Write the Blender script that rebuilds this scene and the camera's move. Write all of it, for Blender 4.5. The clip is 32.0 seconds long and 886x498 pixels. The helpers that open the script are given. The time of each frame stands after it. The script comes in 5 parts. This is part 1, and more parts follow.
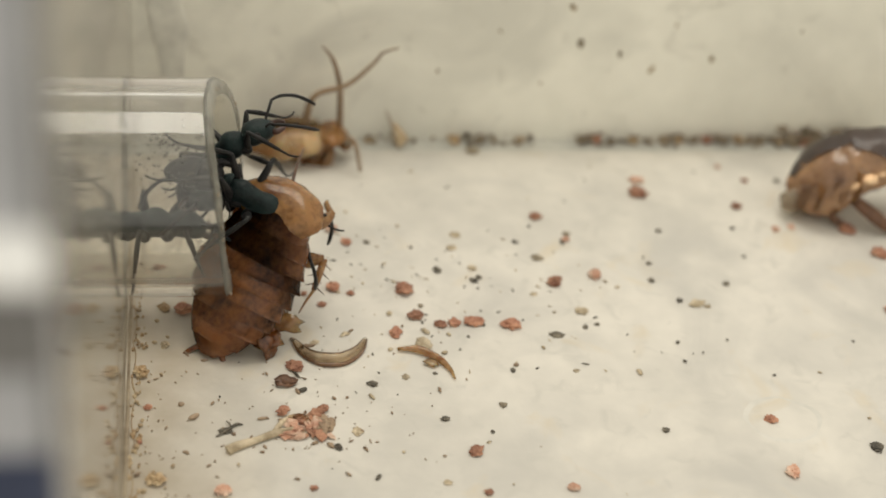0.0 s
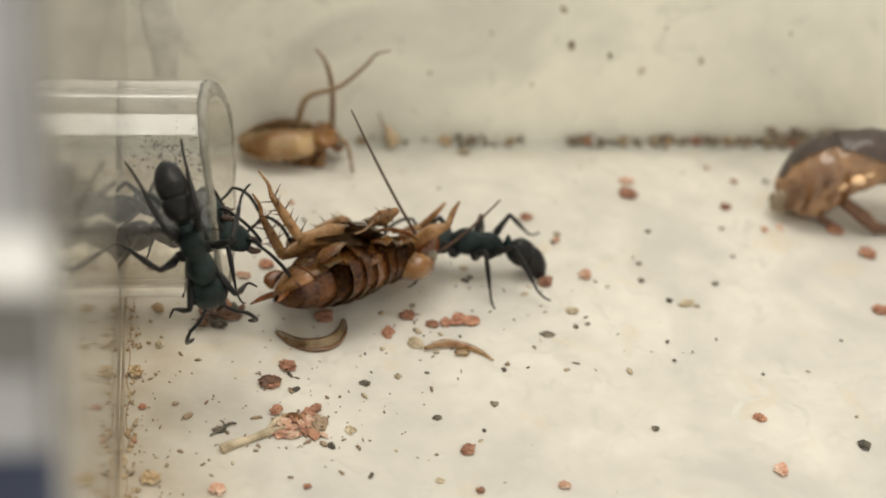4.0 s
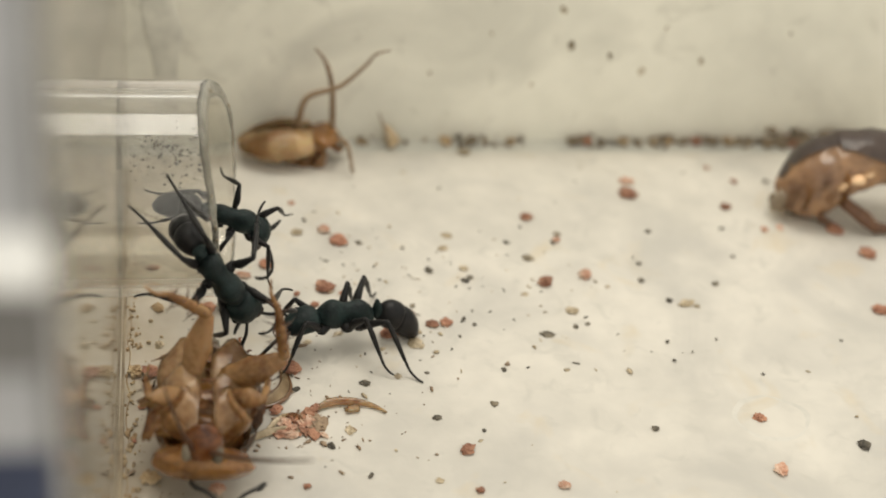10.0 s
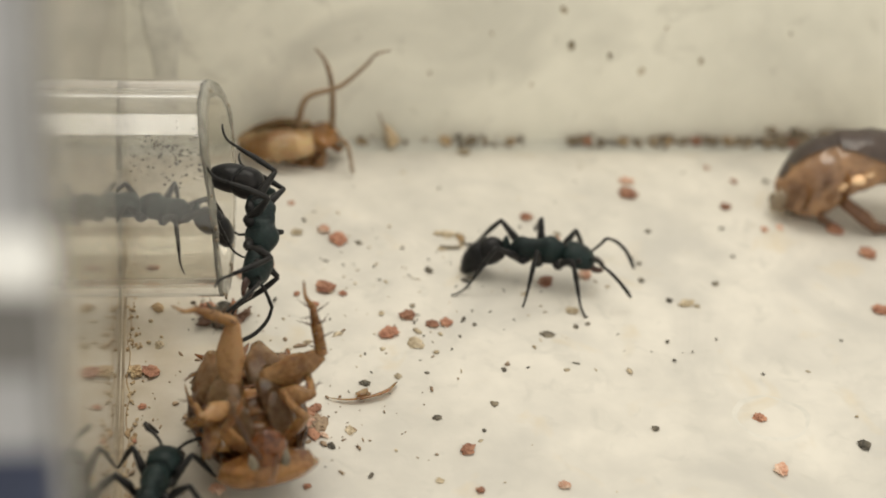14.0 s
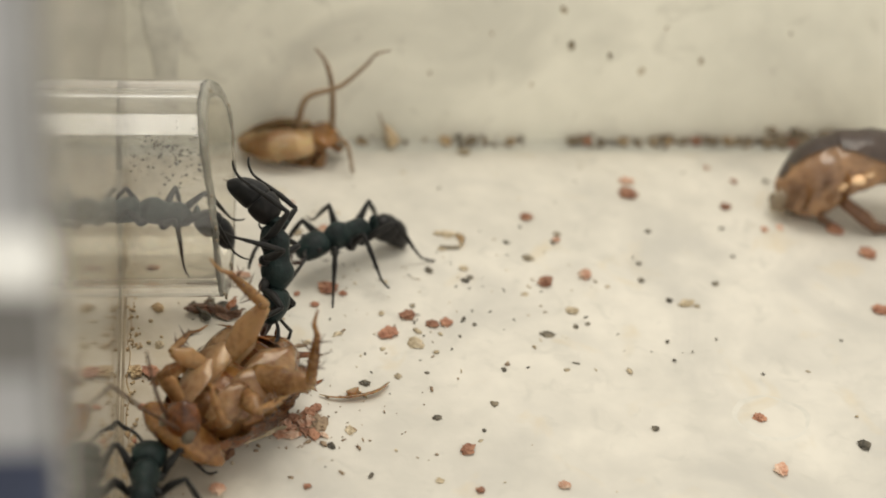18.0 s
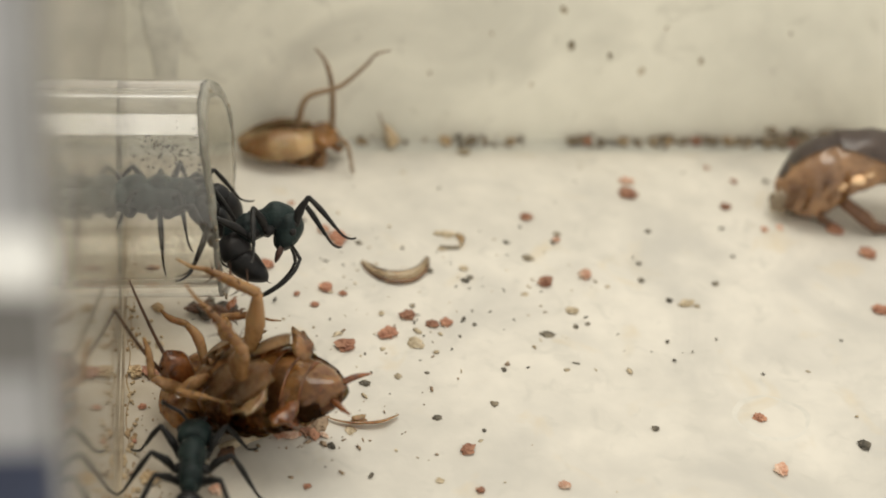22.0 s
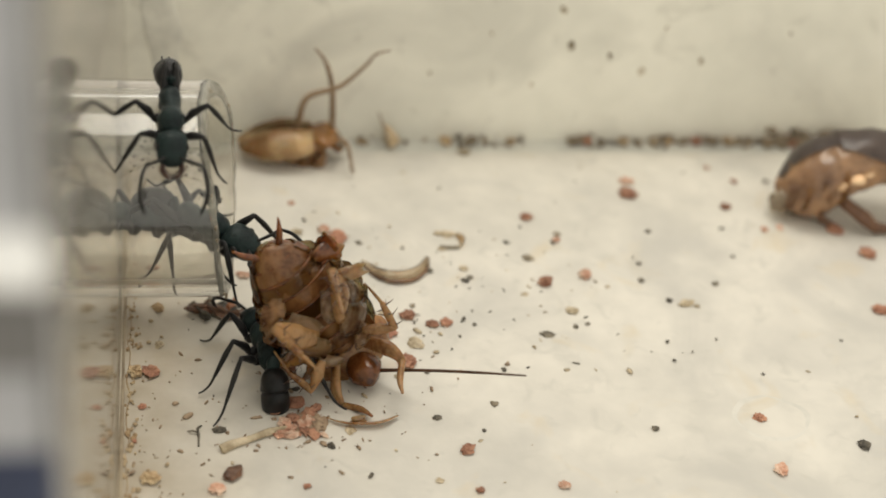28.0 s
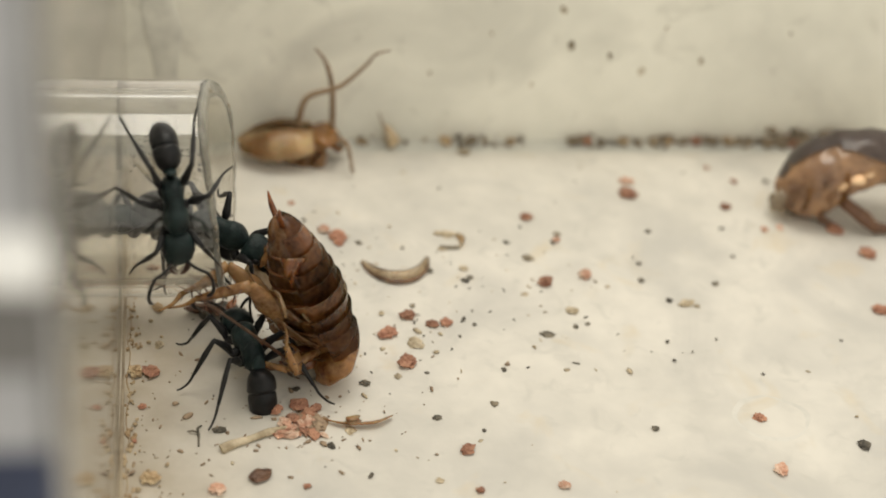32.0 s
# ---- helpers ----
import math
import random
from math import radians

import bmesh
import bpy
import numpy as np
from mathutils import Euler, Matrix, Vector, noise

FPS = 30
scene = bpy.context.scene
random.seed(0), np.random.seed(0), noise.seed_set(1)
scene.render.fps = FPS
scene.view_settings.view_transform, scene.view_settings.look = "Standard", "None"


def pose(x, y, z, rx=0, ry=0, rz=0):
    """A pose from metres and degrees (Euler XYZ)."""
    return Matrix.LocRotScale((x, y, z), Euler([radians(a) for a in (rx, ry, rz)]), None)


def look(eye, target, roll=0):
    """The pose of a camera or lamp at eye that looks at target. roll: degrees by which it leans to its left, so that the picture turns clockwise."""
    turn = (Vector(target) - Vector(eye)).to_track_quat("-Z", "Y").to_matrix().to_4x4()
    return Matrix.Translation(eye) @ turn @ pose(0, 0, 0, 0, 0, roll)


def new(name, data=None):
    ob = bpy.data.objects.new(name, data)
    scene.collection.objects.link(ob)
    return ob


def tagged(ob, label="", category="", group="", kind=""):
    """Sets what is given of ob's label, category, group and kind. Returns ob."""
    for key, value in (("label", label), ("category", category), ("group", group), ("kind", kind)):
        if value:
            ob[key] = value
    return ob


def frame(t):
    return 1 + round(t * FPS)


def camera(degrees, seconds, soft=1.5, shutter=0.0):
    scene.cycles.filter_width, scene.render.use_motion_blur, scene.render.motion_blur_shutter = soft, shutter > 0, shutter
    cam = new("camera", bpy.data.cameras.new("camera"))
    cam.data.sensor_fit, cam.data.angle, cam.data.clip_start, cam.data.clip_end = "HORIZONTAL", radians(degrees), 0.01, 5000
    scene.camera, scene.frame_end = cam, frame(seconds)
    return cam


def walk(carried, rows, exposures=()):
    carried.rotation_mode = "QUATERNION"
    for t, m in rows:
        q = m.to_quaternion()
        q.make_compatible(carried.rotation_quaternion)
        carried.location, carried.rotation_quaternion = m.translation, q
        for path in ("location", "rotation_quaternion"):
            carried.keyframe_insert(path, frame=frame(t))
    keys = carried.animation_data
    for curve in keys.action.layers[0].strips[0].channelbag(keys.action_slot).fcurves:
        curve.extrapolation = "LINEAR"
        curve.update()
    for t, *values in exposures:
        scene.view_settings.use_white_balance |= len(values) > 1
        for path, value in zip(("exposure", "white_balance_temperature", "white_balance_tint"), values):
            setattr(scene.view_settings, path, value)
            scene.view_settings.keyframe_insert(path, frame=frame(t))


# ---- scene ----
MM = 0.001


def at(x, y, z, rx=0, ry=0, rz=0):
    """A pose from millimetres and degrees."""
    return pose(x * MM, y * MM, z * MM, rx, ry, rz)


def mm(*p):
    return tuple(v * MM for v in p)


# ---- camera: held still by hand after settling in the first three seconds ----
cam = camera(28.0, 32.0, soft=1.8)
cam.data.dof.use_dof = True
cam.data.dof.focus_distance = 0.116
cam.data.dof.aperture_fstop = 28.0
EYE, AIM = mm(-19.943, -107.600, 73.813), mm(0, 0, 0)
walk(cam, [
    (0.0, look(mm(-19.777, -106.707, 73.201), mm(-0.446, 0.953, -0.689), 5.358)),
    (0.5, look(mm(-19.807, -106.871, 73.313), mm(-0.234, 0.739, -0.584), 5.425)),
    (1.0, look(mm(-19.808, -106.874, 73.315), mm(0.065, 0.719, -0.527), 5.446)),
    (1.5, look(mm(-19.698, -106.282, 72.909), mm(0.413, 1.527, -0.554), 5.529)),
    (2.0, look(mm(-19.919, -107.474, 73.727), mm(0.167, 0.258, 0.144), 5.522)),
    (2.5, look(mm(-19.937, -107.570, 73.792), mm(0.009, 0.123, 0.113), 5.518)),
    (3.0, look(mm(-19.947, -107.626, 73.831), mm(-0.006, -0.005, 0.048), 5.504)),
    (3.5, look(EYE, AIM, 5.5)),
    (32.0, look(EYE, AIM, 5.5)),
], exposures=[(0.0, -0.15), (1.2, -0.15), (1.8, 0.03), (3.5, 0.0), (6.0, -0.05), (32.0, -0.05)])

# ---- light: a lamp-lit room, a long panel lamp over the box ----
world = bpy.data.worlds.new("world")
scene.world = world
world.use_nodes = True
bg = world.node_tree.nodes["Background"]
bg.inputs["Color"].default_value = (1.0, 0.95, 0.84, 1)
bg.inputs["Strength"].default_value = 1.01


def area_lamp(name, eye, target, sx, sy, watts, color):
    data = bpy.data.lights.new(name, "AREA")
    data.shape, data.size, data.size_y, data.energy, data.color = "RECTANGLE", sx, sy, watts, color
    ob = new(name, data)
    ob.matrix_world = look(eye, target)
    return ob


area_lamp("panel_lamp", (0.01, 0.095, 0.50), (0.0, -0.005, 0), 0.34, 0.23, 1.22, (1.0, 0.95, 0.84))


# ---- materials ----
def material(name, color, rough=0.5, metal=0.0, dark=None, scale=400.0, spec=0.5, trans=0.0, ior=1.45,
             bump=0.0, bump_scale=1500.0, coat=0.0, alpha=1.0, vary=0.0, detail=6.0, soft=0.0):
    """A two-scale procedural surface: broad mottling, fine grain, and a bump."""
    m = bpy.data.materials.new(name)
    m.use_nodes = True
    nt = m.node_tree
    b = nt.nodes["Principled BSDF"]
    b.inputs["Roughness"].default_value = rough
    b.inputs["Metallic"].default_value = metal
    b.inputs["Specular IOR Level"].default_value = spec
    b.inputs["IOR"].default_value = ior
    b.inputs["Transmission Weight"].default_value = trans
    b.inputs["Coat Weight"].default_value = coat
    b.inputs["Alpha"].default_value = alpha
    if soft:
        b.inputs["Subsurface Weight"].default_value = soft
        b.inputs["Subsurface Radius"].default_value = (1.0, 0.42, 0.16)
        b.inputs["Subsurface Scale"].default_value = 0.0016
    geo = nt.nodes.new("ShaderNodeTexCoord")
    n1 = nt.nodes.new("ShaderNodeTexNoise")
    n1.inputs["Scale"].default_value = scale
    n1.inputs["Detail"].default_value = detail
    n2 = nt.nodes.new("ShaderNodeTexNoise")
    n2.inputs["Scale"].default_value = scale * 7
    n2.inputs["Detail"].default_value = 3
    for n in (n1, n2):
        nt.links.new(geo.outputs["Object"], n.inputs["Vector"])
    add = nt.nodes.new("ShaderNodeMath")
    add.operation = "MULTIPLY_ADD"
    nt.links.new(n2.outputs["Fac"], add.inputs[0])
    add.inputs[1].default_value = 0.45
    nt.links.new(n1.outputs["Fac"], add.inputs[2])
    ramp = nt.nodes.new("ShaderNodeValToRGB")
    d = dark or tuple(v * 0.6 for v in color)
    ramp.color_ramp.elements[0].position, ramp.color_ramp.elements[0].color = 0.55, (*d, 1)
    ramp.color_ramp.elements[1].position, ramp.color_ramp.elements[1].color = 0.85, (*color, 1)
    nt.links.new(add.outputs[0], ramp.inputs["Fac"])
    out = ramp.outputs["Color"]
    if vary:
        info = nt.nodes.new("ShaderNodeObjectInfo")
        hsv = nt.nodes.new("ShaderNodeHueSaturation")
        mr = nt.nodes.new("ShaderNodeMapRange")
        mr.inputs["To Min"].default_value, mr.inputs["To Max"].default_value = 1 - vary, 1 + vary
        nt.links.new(info.outputs["Random"], mr.inputs["Value"])
        nt.links.new(mr.outputs["Result"], hsv.inputs["Value"])
        nt.links.new(out, hsv.inputs["Color"])
        out = hsv.outputs["Color"]
    nt.links.new(out, b.inputs["Base Color"])
    if bump:
        n3 = nt.nodes.new("ShaderNodeTexNoise")
        n3.inputs["Scale"].default_value = bump_scale
        n3.inputs["Detail"].default_value = 5
        nt.links.new(geo.outputs["Object"], n3.inputs["Vector"])
        bp = nt.nodes.new("ShaderNodeBump")
        bp.inputs["Strength"].default_value = bump
        bp.inputs["Distance"].default_value = 0.0002
        nt.links.new(n3.outputs["Fac"], bp.inputs["Height"])
        nt.links.new(bp.outputs["Normal"], b.inputs["Normal"])
    return m


M_FLOOR = material("floor_plaster", (0.675, 0.64, 0.57), 0.5, dark=(0.55, 0.525, 0.47), scale=55, bump=0.12, bump_scale=700)
M_WALL = material("hazed_back_wall", (0.92, 0.90, 0.80), 0.35, dark=(0.83, 0.815, 0.72), scale=60, bump=0.08, bump_scale=300)
M_LEDGE = material("grey_seam", (0.62, 0.61, 0.55), 0.4, dark=(0.48, 0.48, 0.44), scale=150)
M_SEAL = material("grey_sealant", (0.82, 0.805, 0.725), 0.45, dark=(0.56, 0.55, 0.49), scale=110)
M_TABLE = material("table_top", (0.22, 0.20, 0.17), 0.5, dark=(0.16, 0.14, 0.115), scale=30)


def stained(m, tint, scale, lo, hi, amount):
    """Lays broad irregular stains over a material's base colour."""
    nt = m.node_tree
    shader = nt.nodes["Principled BSDF"]
    src = shader.inputs["Base Color"].links[0].from_socket
    co = nt.nodes.new("ShaderNodeTexCoord")
    n = nt.nodes.new("ShaderNodeTexNoise")
    n.inputs["Scale"].default_value, n.inputs["Detail"].default_value, n.inputs["Distortion"].default_value = scale, 9, 0.8
    nt.links.new(co.outputs["Object"], n.inputs["Vector"])
    mr = nt.nodes.new("ShaderNodeMapRange")
    mr.inputs["From Min"].default_value, mr.inputs["From Max"].default_value, mr.inputs["To Max"].default_value = lo, hi, amount
    nt.links.new(n.outputs["Fac"], mr.inputs["Value"])
    mix = nt.nodes.new("ShaderNodeMix")
    mix.data_type = "RGBA"
    nt.links.new(mr.outputs["Result"], mix.inputs[0])
    nt.links.new(src, mix.inputs[6])
    mix.inputs[7].default_value = (*tint, 1)
    nt.links.new(mix.outputs[2], shader.inputs["Base Color"])


stained(M_FLOOR, (0.45, 0.435, 0.40), 95, 0.47, 0.68, 0.62)
stained(M_FLOOR, (0.50, 0.48, 0.43), 520, 0.56, 0.70, 0.5)
stained(M_FLOOR, (0.60, 0.50, 0.34), 210, 0.60, 0.74, 0.45)
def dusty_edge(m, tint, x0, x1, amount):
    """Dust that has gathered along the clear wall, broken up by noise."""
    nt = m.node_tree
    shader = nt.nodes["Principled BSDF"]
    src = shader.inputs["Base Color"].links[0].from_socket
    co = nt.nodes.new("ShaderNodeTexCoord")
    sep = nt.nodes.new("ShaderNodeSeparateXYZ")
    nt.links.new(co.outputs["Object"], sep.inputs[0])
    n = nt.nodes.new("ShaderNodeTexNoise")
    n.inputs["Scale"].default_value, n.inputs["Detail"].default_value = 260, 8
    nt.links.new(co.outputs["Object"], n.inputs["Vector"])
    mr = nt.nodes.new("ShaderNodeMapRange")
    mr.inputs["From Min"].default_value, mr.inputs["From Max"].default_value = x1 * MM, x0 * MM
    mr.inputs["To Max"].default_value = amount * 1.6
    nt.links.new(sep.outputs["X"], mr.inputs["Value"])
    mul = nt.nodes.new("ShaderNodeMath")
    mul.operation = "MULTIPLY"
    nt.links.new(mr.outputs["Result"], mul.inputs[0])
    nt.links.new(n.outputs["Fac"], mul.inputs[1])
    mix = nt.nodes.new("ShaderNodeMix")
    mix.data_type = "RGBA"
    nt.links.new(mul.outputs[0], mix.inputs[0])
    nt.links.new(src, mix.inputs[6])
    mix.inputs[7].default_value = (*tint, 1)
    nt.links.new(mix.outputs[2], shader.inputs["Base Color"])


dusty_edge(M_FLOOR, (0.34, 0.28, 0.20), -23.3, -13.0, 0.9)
stained(M_WALL, (0.60, 0.59, 0.525), 70, 0.48, 0.66, 0.6)
stained(M_WALL, (0.55, 0.53, 0.46), 330, 0.58, 0.72, 0.4)
M_GLASS = material("clear_acrylic", (0.74, 0.715, 0.655), 0.05, dark=(0.62, 0.60, 0.545), trans=0.86, ior=1.065, scale=120)
M_TUBE = material("tube_acrylic", (0.88, 0.865, 0.82), 0.06, dark=(0.72, 0.705, 0.66), trans=0.96, ior=1.10, scale=260, bump=0.12, bump_scale=420, coat=1.0)
M_TUBE.node_tree.nodes["Principled BSDF"].inputs["Coat IOR"].default_value = 1.74
M_TUBE.node_tree.nodes["Principled BSDF"].inputs["Coat Roughness"].default_value = 0.06
M_TUBE_IN = material("tube_acrylic_inside", (0.88, 0.865, 0.82), 0.06, dark=(0.72, 0.705, 0.66), trans=0.96, ior=1.10, scale=260)
M_FROST = material("sawn_acrylic", (0.78, 0.77, 0.71), 0.22, dark=(0.50, 0.485, 0.43), trans=0.86, ior=1.2, scale=300, bump=0.5, bump_scale=900)
M_EDGE = material("satin_cut_edge", (0.53, 0.535, 0.56), 0.35, dark=(0.40, 0.405, 0.42), scale=80)
M_EDGE_DARK = material("dark_edge_band", (0.24, 0.235, 0.225), 0.45, dark=(0.17, 0.165, 0.16), scale=80)
# white for the highlight on the polished post edge
M_EDGE_HIGHLIGHT = material("edge_highlight_white", (0.94, 0.94, 0.92), 0.35, dark=(0.90, 0.90, 0.88), scale=80)
# colour of the bluish reflection low on the post edge
M_REFLECT_BLUE = material("dark_blue_reflection", (0.06, 0.075, 0.13), 0.4, dark=(0.04, 0.05, 0.09), scale=80)
M_ANT = material("black_green_cuticle", (0.015, 0.027, 0.026), 0.45, dark=(0.007, 0.011, 0.012), scale=900, bump=0.35, bump_scale=5000, spec=0.22)
M_GASTER = material("dark_gaster_cuticle", (0.017, 0.015, 0.015), 0.36, dark=(0.007, 0.008, 0.009), scale=500, bump=0.1, bump_scale=4000, spec=0.25)
M_LEG = material("black_leg_cuticle", (0.022, 0.021, 0.020), 0.4, dark=(0.010, 0.010, 0.011), scale=900, spec=0.22)
M_MAND = material("dark_red_mandible", (0.07, 0.028, 0.018), 0.3, dark=(0.02, 0.01, 0.008), scale=900)
M_BELLY = material("chestnut_belly", (0.215, 0.10, 0.032), 0.24, dark=(0.055, 0.02, 0.007), scale=170, trans=0.25, bump=0.25, bump_scale=1000, spec=0.3, coat=0.08, soft=0.12)
M_FILM = material("amber_film", (0.42, 0.22, 0.068), 0.14, dark=(0.16, 0.06, 0.014), scale=200, trans=0.62, ior=1.25, bump=0.35, bump_scale=900, coat=0.4, soft=0.2)
M_HUSK = material("dry_husk", (0.58, 0.46, 0.30), 0.5, dark=(0.38, 0.27, 0.15), scale=400)
M_LITTER = material("brown_litter", (0.36, 0.265, 0.175), 0.7, dark=(0.19, 0.125, 0.08), scale=700)
M_PALE = material("pale_membrane", (0.70, 0.54, 0.32), 0.2, dark=(0.38, 0.21, 0.09), scale=260, trans=0.55, ior=1.2, bump=0.5, bump_scale=900, coat=0.3, soft=0.4)
M_ROACHLEG = material("tan_leg_cuticle", (0.40, 0.23, 0.10), 0.22, dark=(0.14, 0.062, 0.02), scale=450, trans=0.25, spec=0.3, coat=0.06, bump=0.3, bump_scale=1500, soft=0.2)
M_TERGITE = material("dark_red_back_plate", (0.25, 0.088, 0.024), 0.2, dark=(0.06, 0.017, 0.005), scale=480, trans=0.25, bump=0.25, bump_scale=1100, spec=0.4, coat=0.3, soft=0.2)
M_STERNITE = material("amber_belly_plate", (0.46, 0.235, 0.092), 0.16, dark=(0.13, 0.045, 0.014), scale=330, trans=0.5, ior=1.2, bump=0.25, bump_scale=900, coat=0.6, soft=0.25)
M_HIP = material("pale_hip_plate", (0.56, 0.375, 0.20), 0.16, dark=(0.24, 0.11, 0.04), scale=330, trans=0.55, ior=1.2, spec=0.4, coat=0.7, bump=0.25, bump_scale=900, soft=0.35)
M_SHIELD = material("amber_shield", (0.42, 0.21, 0.068), 0.18, dark=(0.14, 0.05, 0.015), scale=450, trans=0.35, ior=1.25, coat=0.6, bump=0.4, bump_scale=1200, soft=0.25)
M_TAIL = material("clear_pale_tail", (0.80, 0.74, 0.60), 0.15, dark=(0.55, 0.44, 0.30), scale=350, trans=0.7, ior=1.2, coat=0.4, bump=0.3, bump_scale=900)
M_DULLLEG = material("dull_brown_leg", (0.30, 0.21, 0.13), 0.45, dark=(0.18, 0.115, 0.065), scale=400)
M_BRISTLE = material("dark_bristle", (0.09, 0.04, 0.02), 0.4, dark=(0.04, 0.02, 0.01), scale=900)
M_DARKSHELL = material("glossy_dark_shell", (0.15, 0.105, 0.085), 0.32, dark=(0.075, 0.062, 0.058), scale=160, coat=0.6, bump=0.15, bump_scale=700)
M_COPPER = material("copper_shell", (0.41, 0.235, 0.12), 0.16, dark=(0.21, 0.112, 0.06), scale=190, trans=0.2, coat=0.25, bump=0.9, bump_scale=330, soft=0.1)
# metallic gold that puts the lamp's glint on the flank
M_GLINT = material("golden_glint", (0.80, 0.56, 0.34), 0.24, 0.6, dark=(0.42, 0.22, 0.10), scale=300, bump=0.8, bump_scale=600)
M_ORANGE = material("orange_shell", (0.42, 0.17, 0.065), 0.25, dark=(0.22, 0.075, 0.03), scale=220, trans=0.15, coat=0.4, bump=0.2, bump_scale=900)
M_RED = material("brick_red_pellet", (0.43, 0.225, 0.14), 0.75, dark=(0.25, 0.11, 0.07), scale=700, bump=0.6, bump_scale=2500, vary=0.3)
M_PEACH = material("peach_pellet", (0.60, 0.44, 0.335), 0.7, dark=(0.45, 0.22, 0.14), scale=700, bump=0.4, bump_scale=2500, vary=0.2)
M_GRAIN = material("dark_grain", (0.17, 0.145, 0.105), 0.6, dark=(0.05, 0.044, 0.034), scale=900, bump=0.5, bump_scale=3000, vary=0.5)
M_FLAKE = material("tan_flake", (0.46, 0.385, 0.27), 0.5, dark=(0.23, 0.18, 0.11), scale=600, bump=0.3, bump_scale=2500, vary=0.4)
M_RIM = material("glossy_brown_rim", (0.24, 0.12, 0.05), 0.15, dark=(0.09, 0.04, 0.018), scale=400, trans=0.3, coat=0.6, bump=0.2, bump_scale=1200)
M_SHELL = material("clear_wing_shell", (0.86, 0.74, 0.55), 0.05, dark=(0.52, 0.36, 0.20), scale=420, trans=0.96, ior=1.1, coat=0.5, bump=0.4, bump_scale=900)
M_SCUM = material("tan_scum", (0.52, 0.41, 0.26), 0.6, dark=(0.34, 0.22, 0.11), scale=500, bump=0.5, bump_scale=1800, vary=0.2)
M_SEAM = material("dusty_sealant", (0.36, 0.30, 0.215), 0.7, dark=(0.22, 0.17, 0.115), scale=260)
M_CHIP = material("dark_brown_chip", (0.17, 0.085, 0.045), 0.5, dark=(0.065, 0.032, 0.02), scale=600, bump=0.5, bump_scale=1800)
M_STAIN = material("dried_drop_ring", (0.645, 0.62, 0.56), 0.5, dark=(0.56, 0.54, 0.485), scale=200)
M_DIRT = material("dirt_crust", (0.41, 0.33, 0.235), 0.8, dark=(0.17, 0.14, 0.095), scale=500, bump=0.6, bump_scale=1800, vary=0.3)


# ---- mesh tools (all in millimetres) ----
def part(name, bm, mat, parent=None, label="", m=None, smooth=True):
    """Links a bmesh built in millimetres as one mesh object."""
    bmesh.ops.recalc_face_normals(bm, faces=bm.faces)
    bm.transform(Matrix.Scale(MM, 4))
    data = bpy.data.meshes.new(name)
    bm.to_mesh(data)
    bm.free()
    if smooth:
        data.polygons.foreach_set("use_smooth", [True] * len(data.polygons))
    data.materials.append(mat)
    ob = new(name, data)
    if parent:
        ob.parent = parent
    if m is not None:
        ob.matrix_basis = m
    if label:
        ob["label"] = label
    return ob


def sweep(bm, pts, radii, seg=8, flat=1.0):
    """A tapered limb along a line of points."""
    pts = [Vector(p) for p in pts]
    rings = []
    side = None
    for i, p in enumerate(pts):
        d = (pts[min(i + 1, len(pts) - 1)] - pts[max(i - 1, 0)]).normalized()
        if side is None:
            side = d.orthogonal().normalized()
        side = (side - d * side.dot(d)).normalized()
        up = d.cross(side)
        r = radii[i] if not isinstance(radii, (int, float)) else radii
        rings.append([bm.verts.new(p + (side * math.cos(a) + up * math.sin(a) * flat) * r)
                      for a in (2 * math.pi * k / seg for k in range(seg))])
    for a, b in zip(rings, rings[1:]):
        for k in range(seg):
            bm.faces.new((a[k], a[(k + 1) % seg], b[(k + 1) % seg], b[k]))
    bm.faces.new(rings[0][::-1])
    bm.faces.new(rings[-1])
    return bm


def curve_pts(pts, n=4):
    """Smooths a few points into a finer line (Catmull-Rom)."""
    p = [Vector(q) for q in pts]
    p = [p[0] * 2 - p[1]] + p + [p[-1] * 2 - p[-2]]
    out = []
    for i in range(1, len(p) - 2):
        for k in range(n):
            t = k / n
            a, b, c, d = p[i - 1:i + 3]
            out.append(0.5 * (2 * b + (c - a) * t + (2 * a - 5 * b + 4 * c - d) * t * t + (3 * b - a - 3 * c + d) * t ** 3))
    return out + [p[-2]]


def limb(bm, pts, radii, seg=8, n=4, flat=1.0):
    fine = curve_pts(pts, n)
    rr = [float(np.interp(i / (len(fine) - 1) * (len(radii) - 1), range(len(radii)), radii)) for i in range(len(fine))]
    return sweep(bm, fine, rr, seg, flat)


def blob(bm, centre, radii, rot=(0, 0, 0), u=18, v=12, rough=0.0, freq=1.0, seed=0.0):
    """An ellipsoid with an uneven surface."""
    made = [bm.verts.new((0, 0, 1))]
    rings = []
    for i in range(1, v):
        th = math.pi * i / v
        rings.append([bm.verts.new((math.sin(th) * math.cos(2 * math.pi * k / u), math.sin(th) * math.sin(2 * math.pi * k / u), math.cos(th))) for k in range(u)])
        made += rings[-1]
    made.append(bm.verts.new((0, 0, -1)))
    for k in range(u):
        bm.faces.new((made[0], rings[0][k], rings[0][(k + 1) % u]))
        bm.faces.new((made[-1], rings[-1][(k + 1) % u], rings[-1][k]))
        for p, q in zip(rings, rings[1:]):
            bm.faces.new((p[k], q[k], q[(k + 1) % u], p[(k + 1) % u]))
    e = Euler([radians(a) for a in rot]).to_matrix()
    for w in made:
        q = w.co.copy()
        k = 1 + (rough * noise.noise(q * freq + Vector((seed, seed * 1.7, -seed))) if rough else 0)
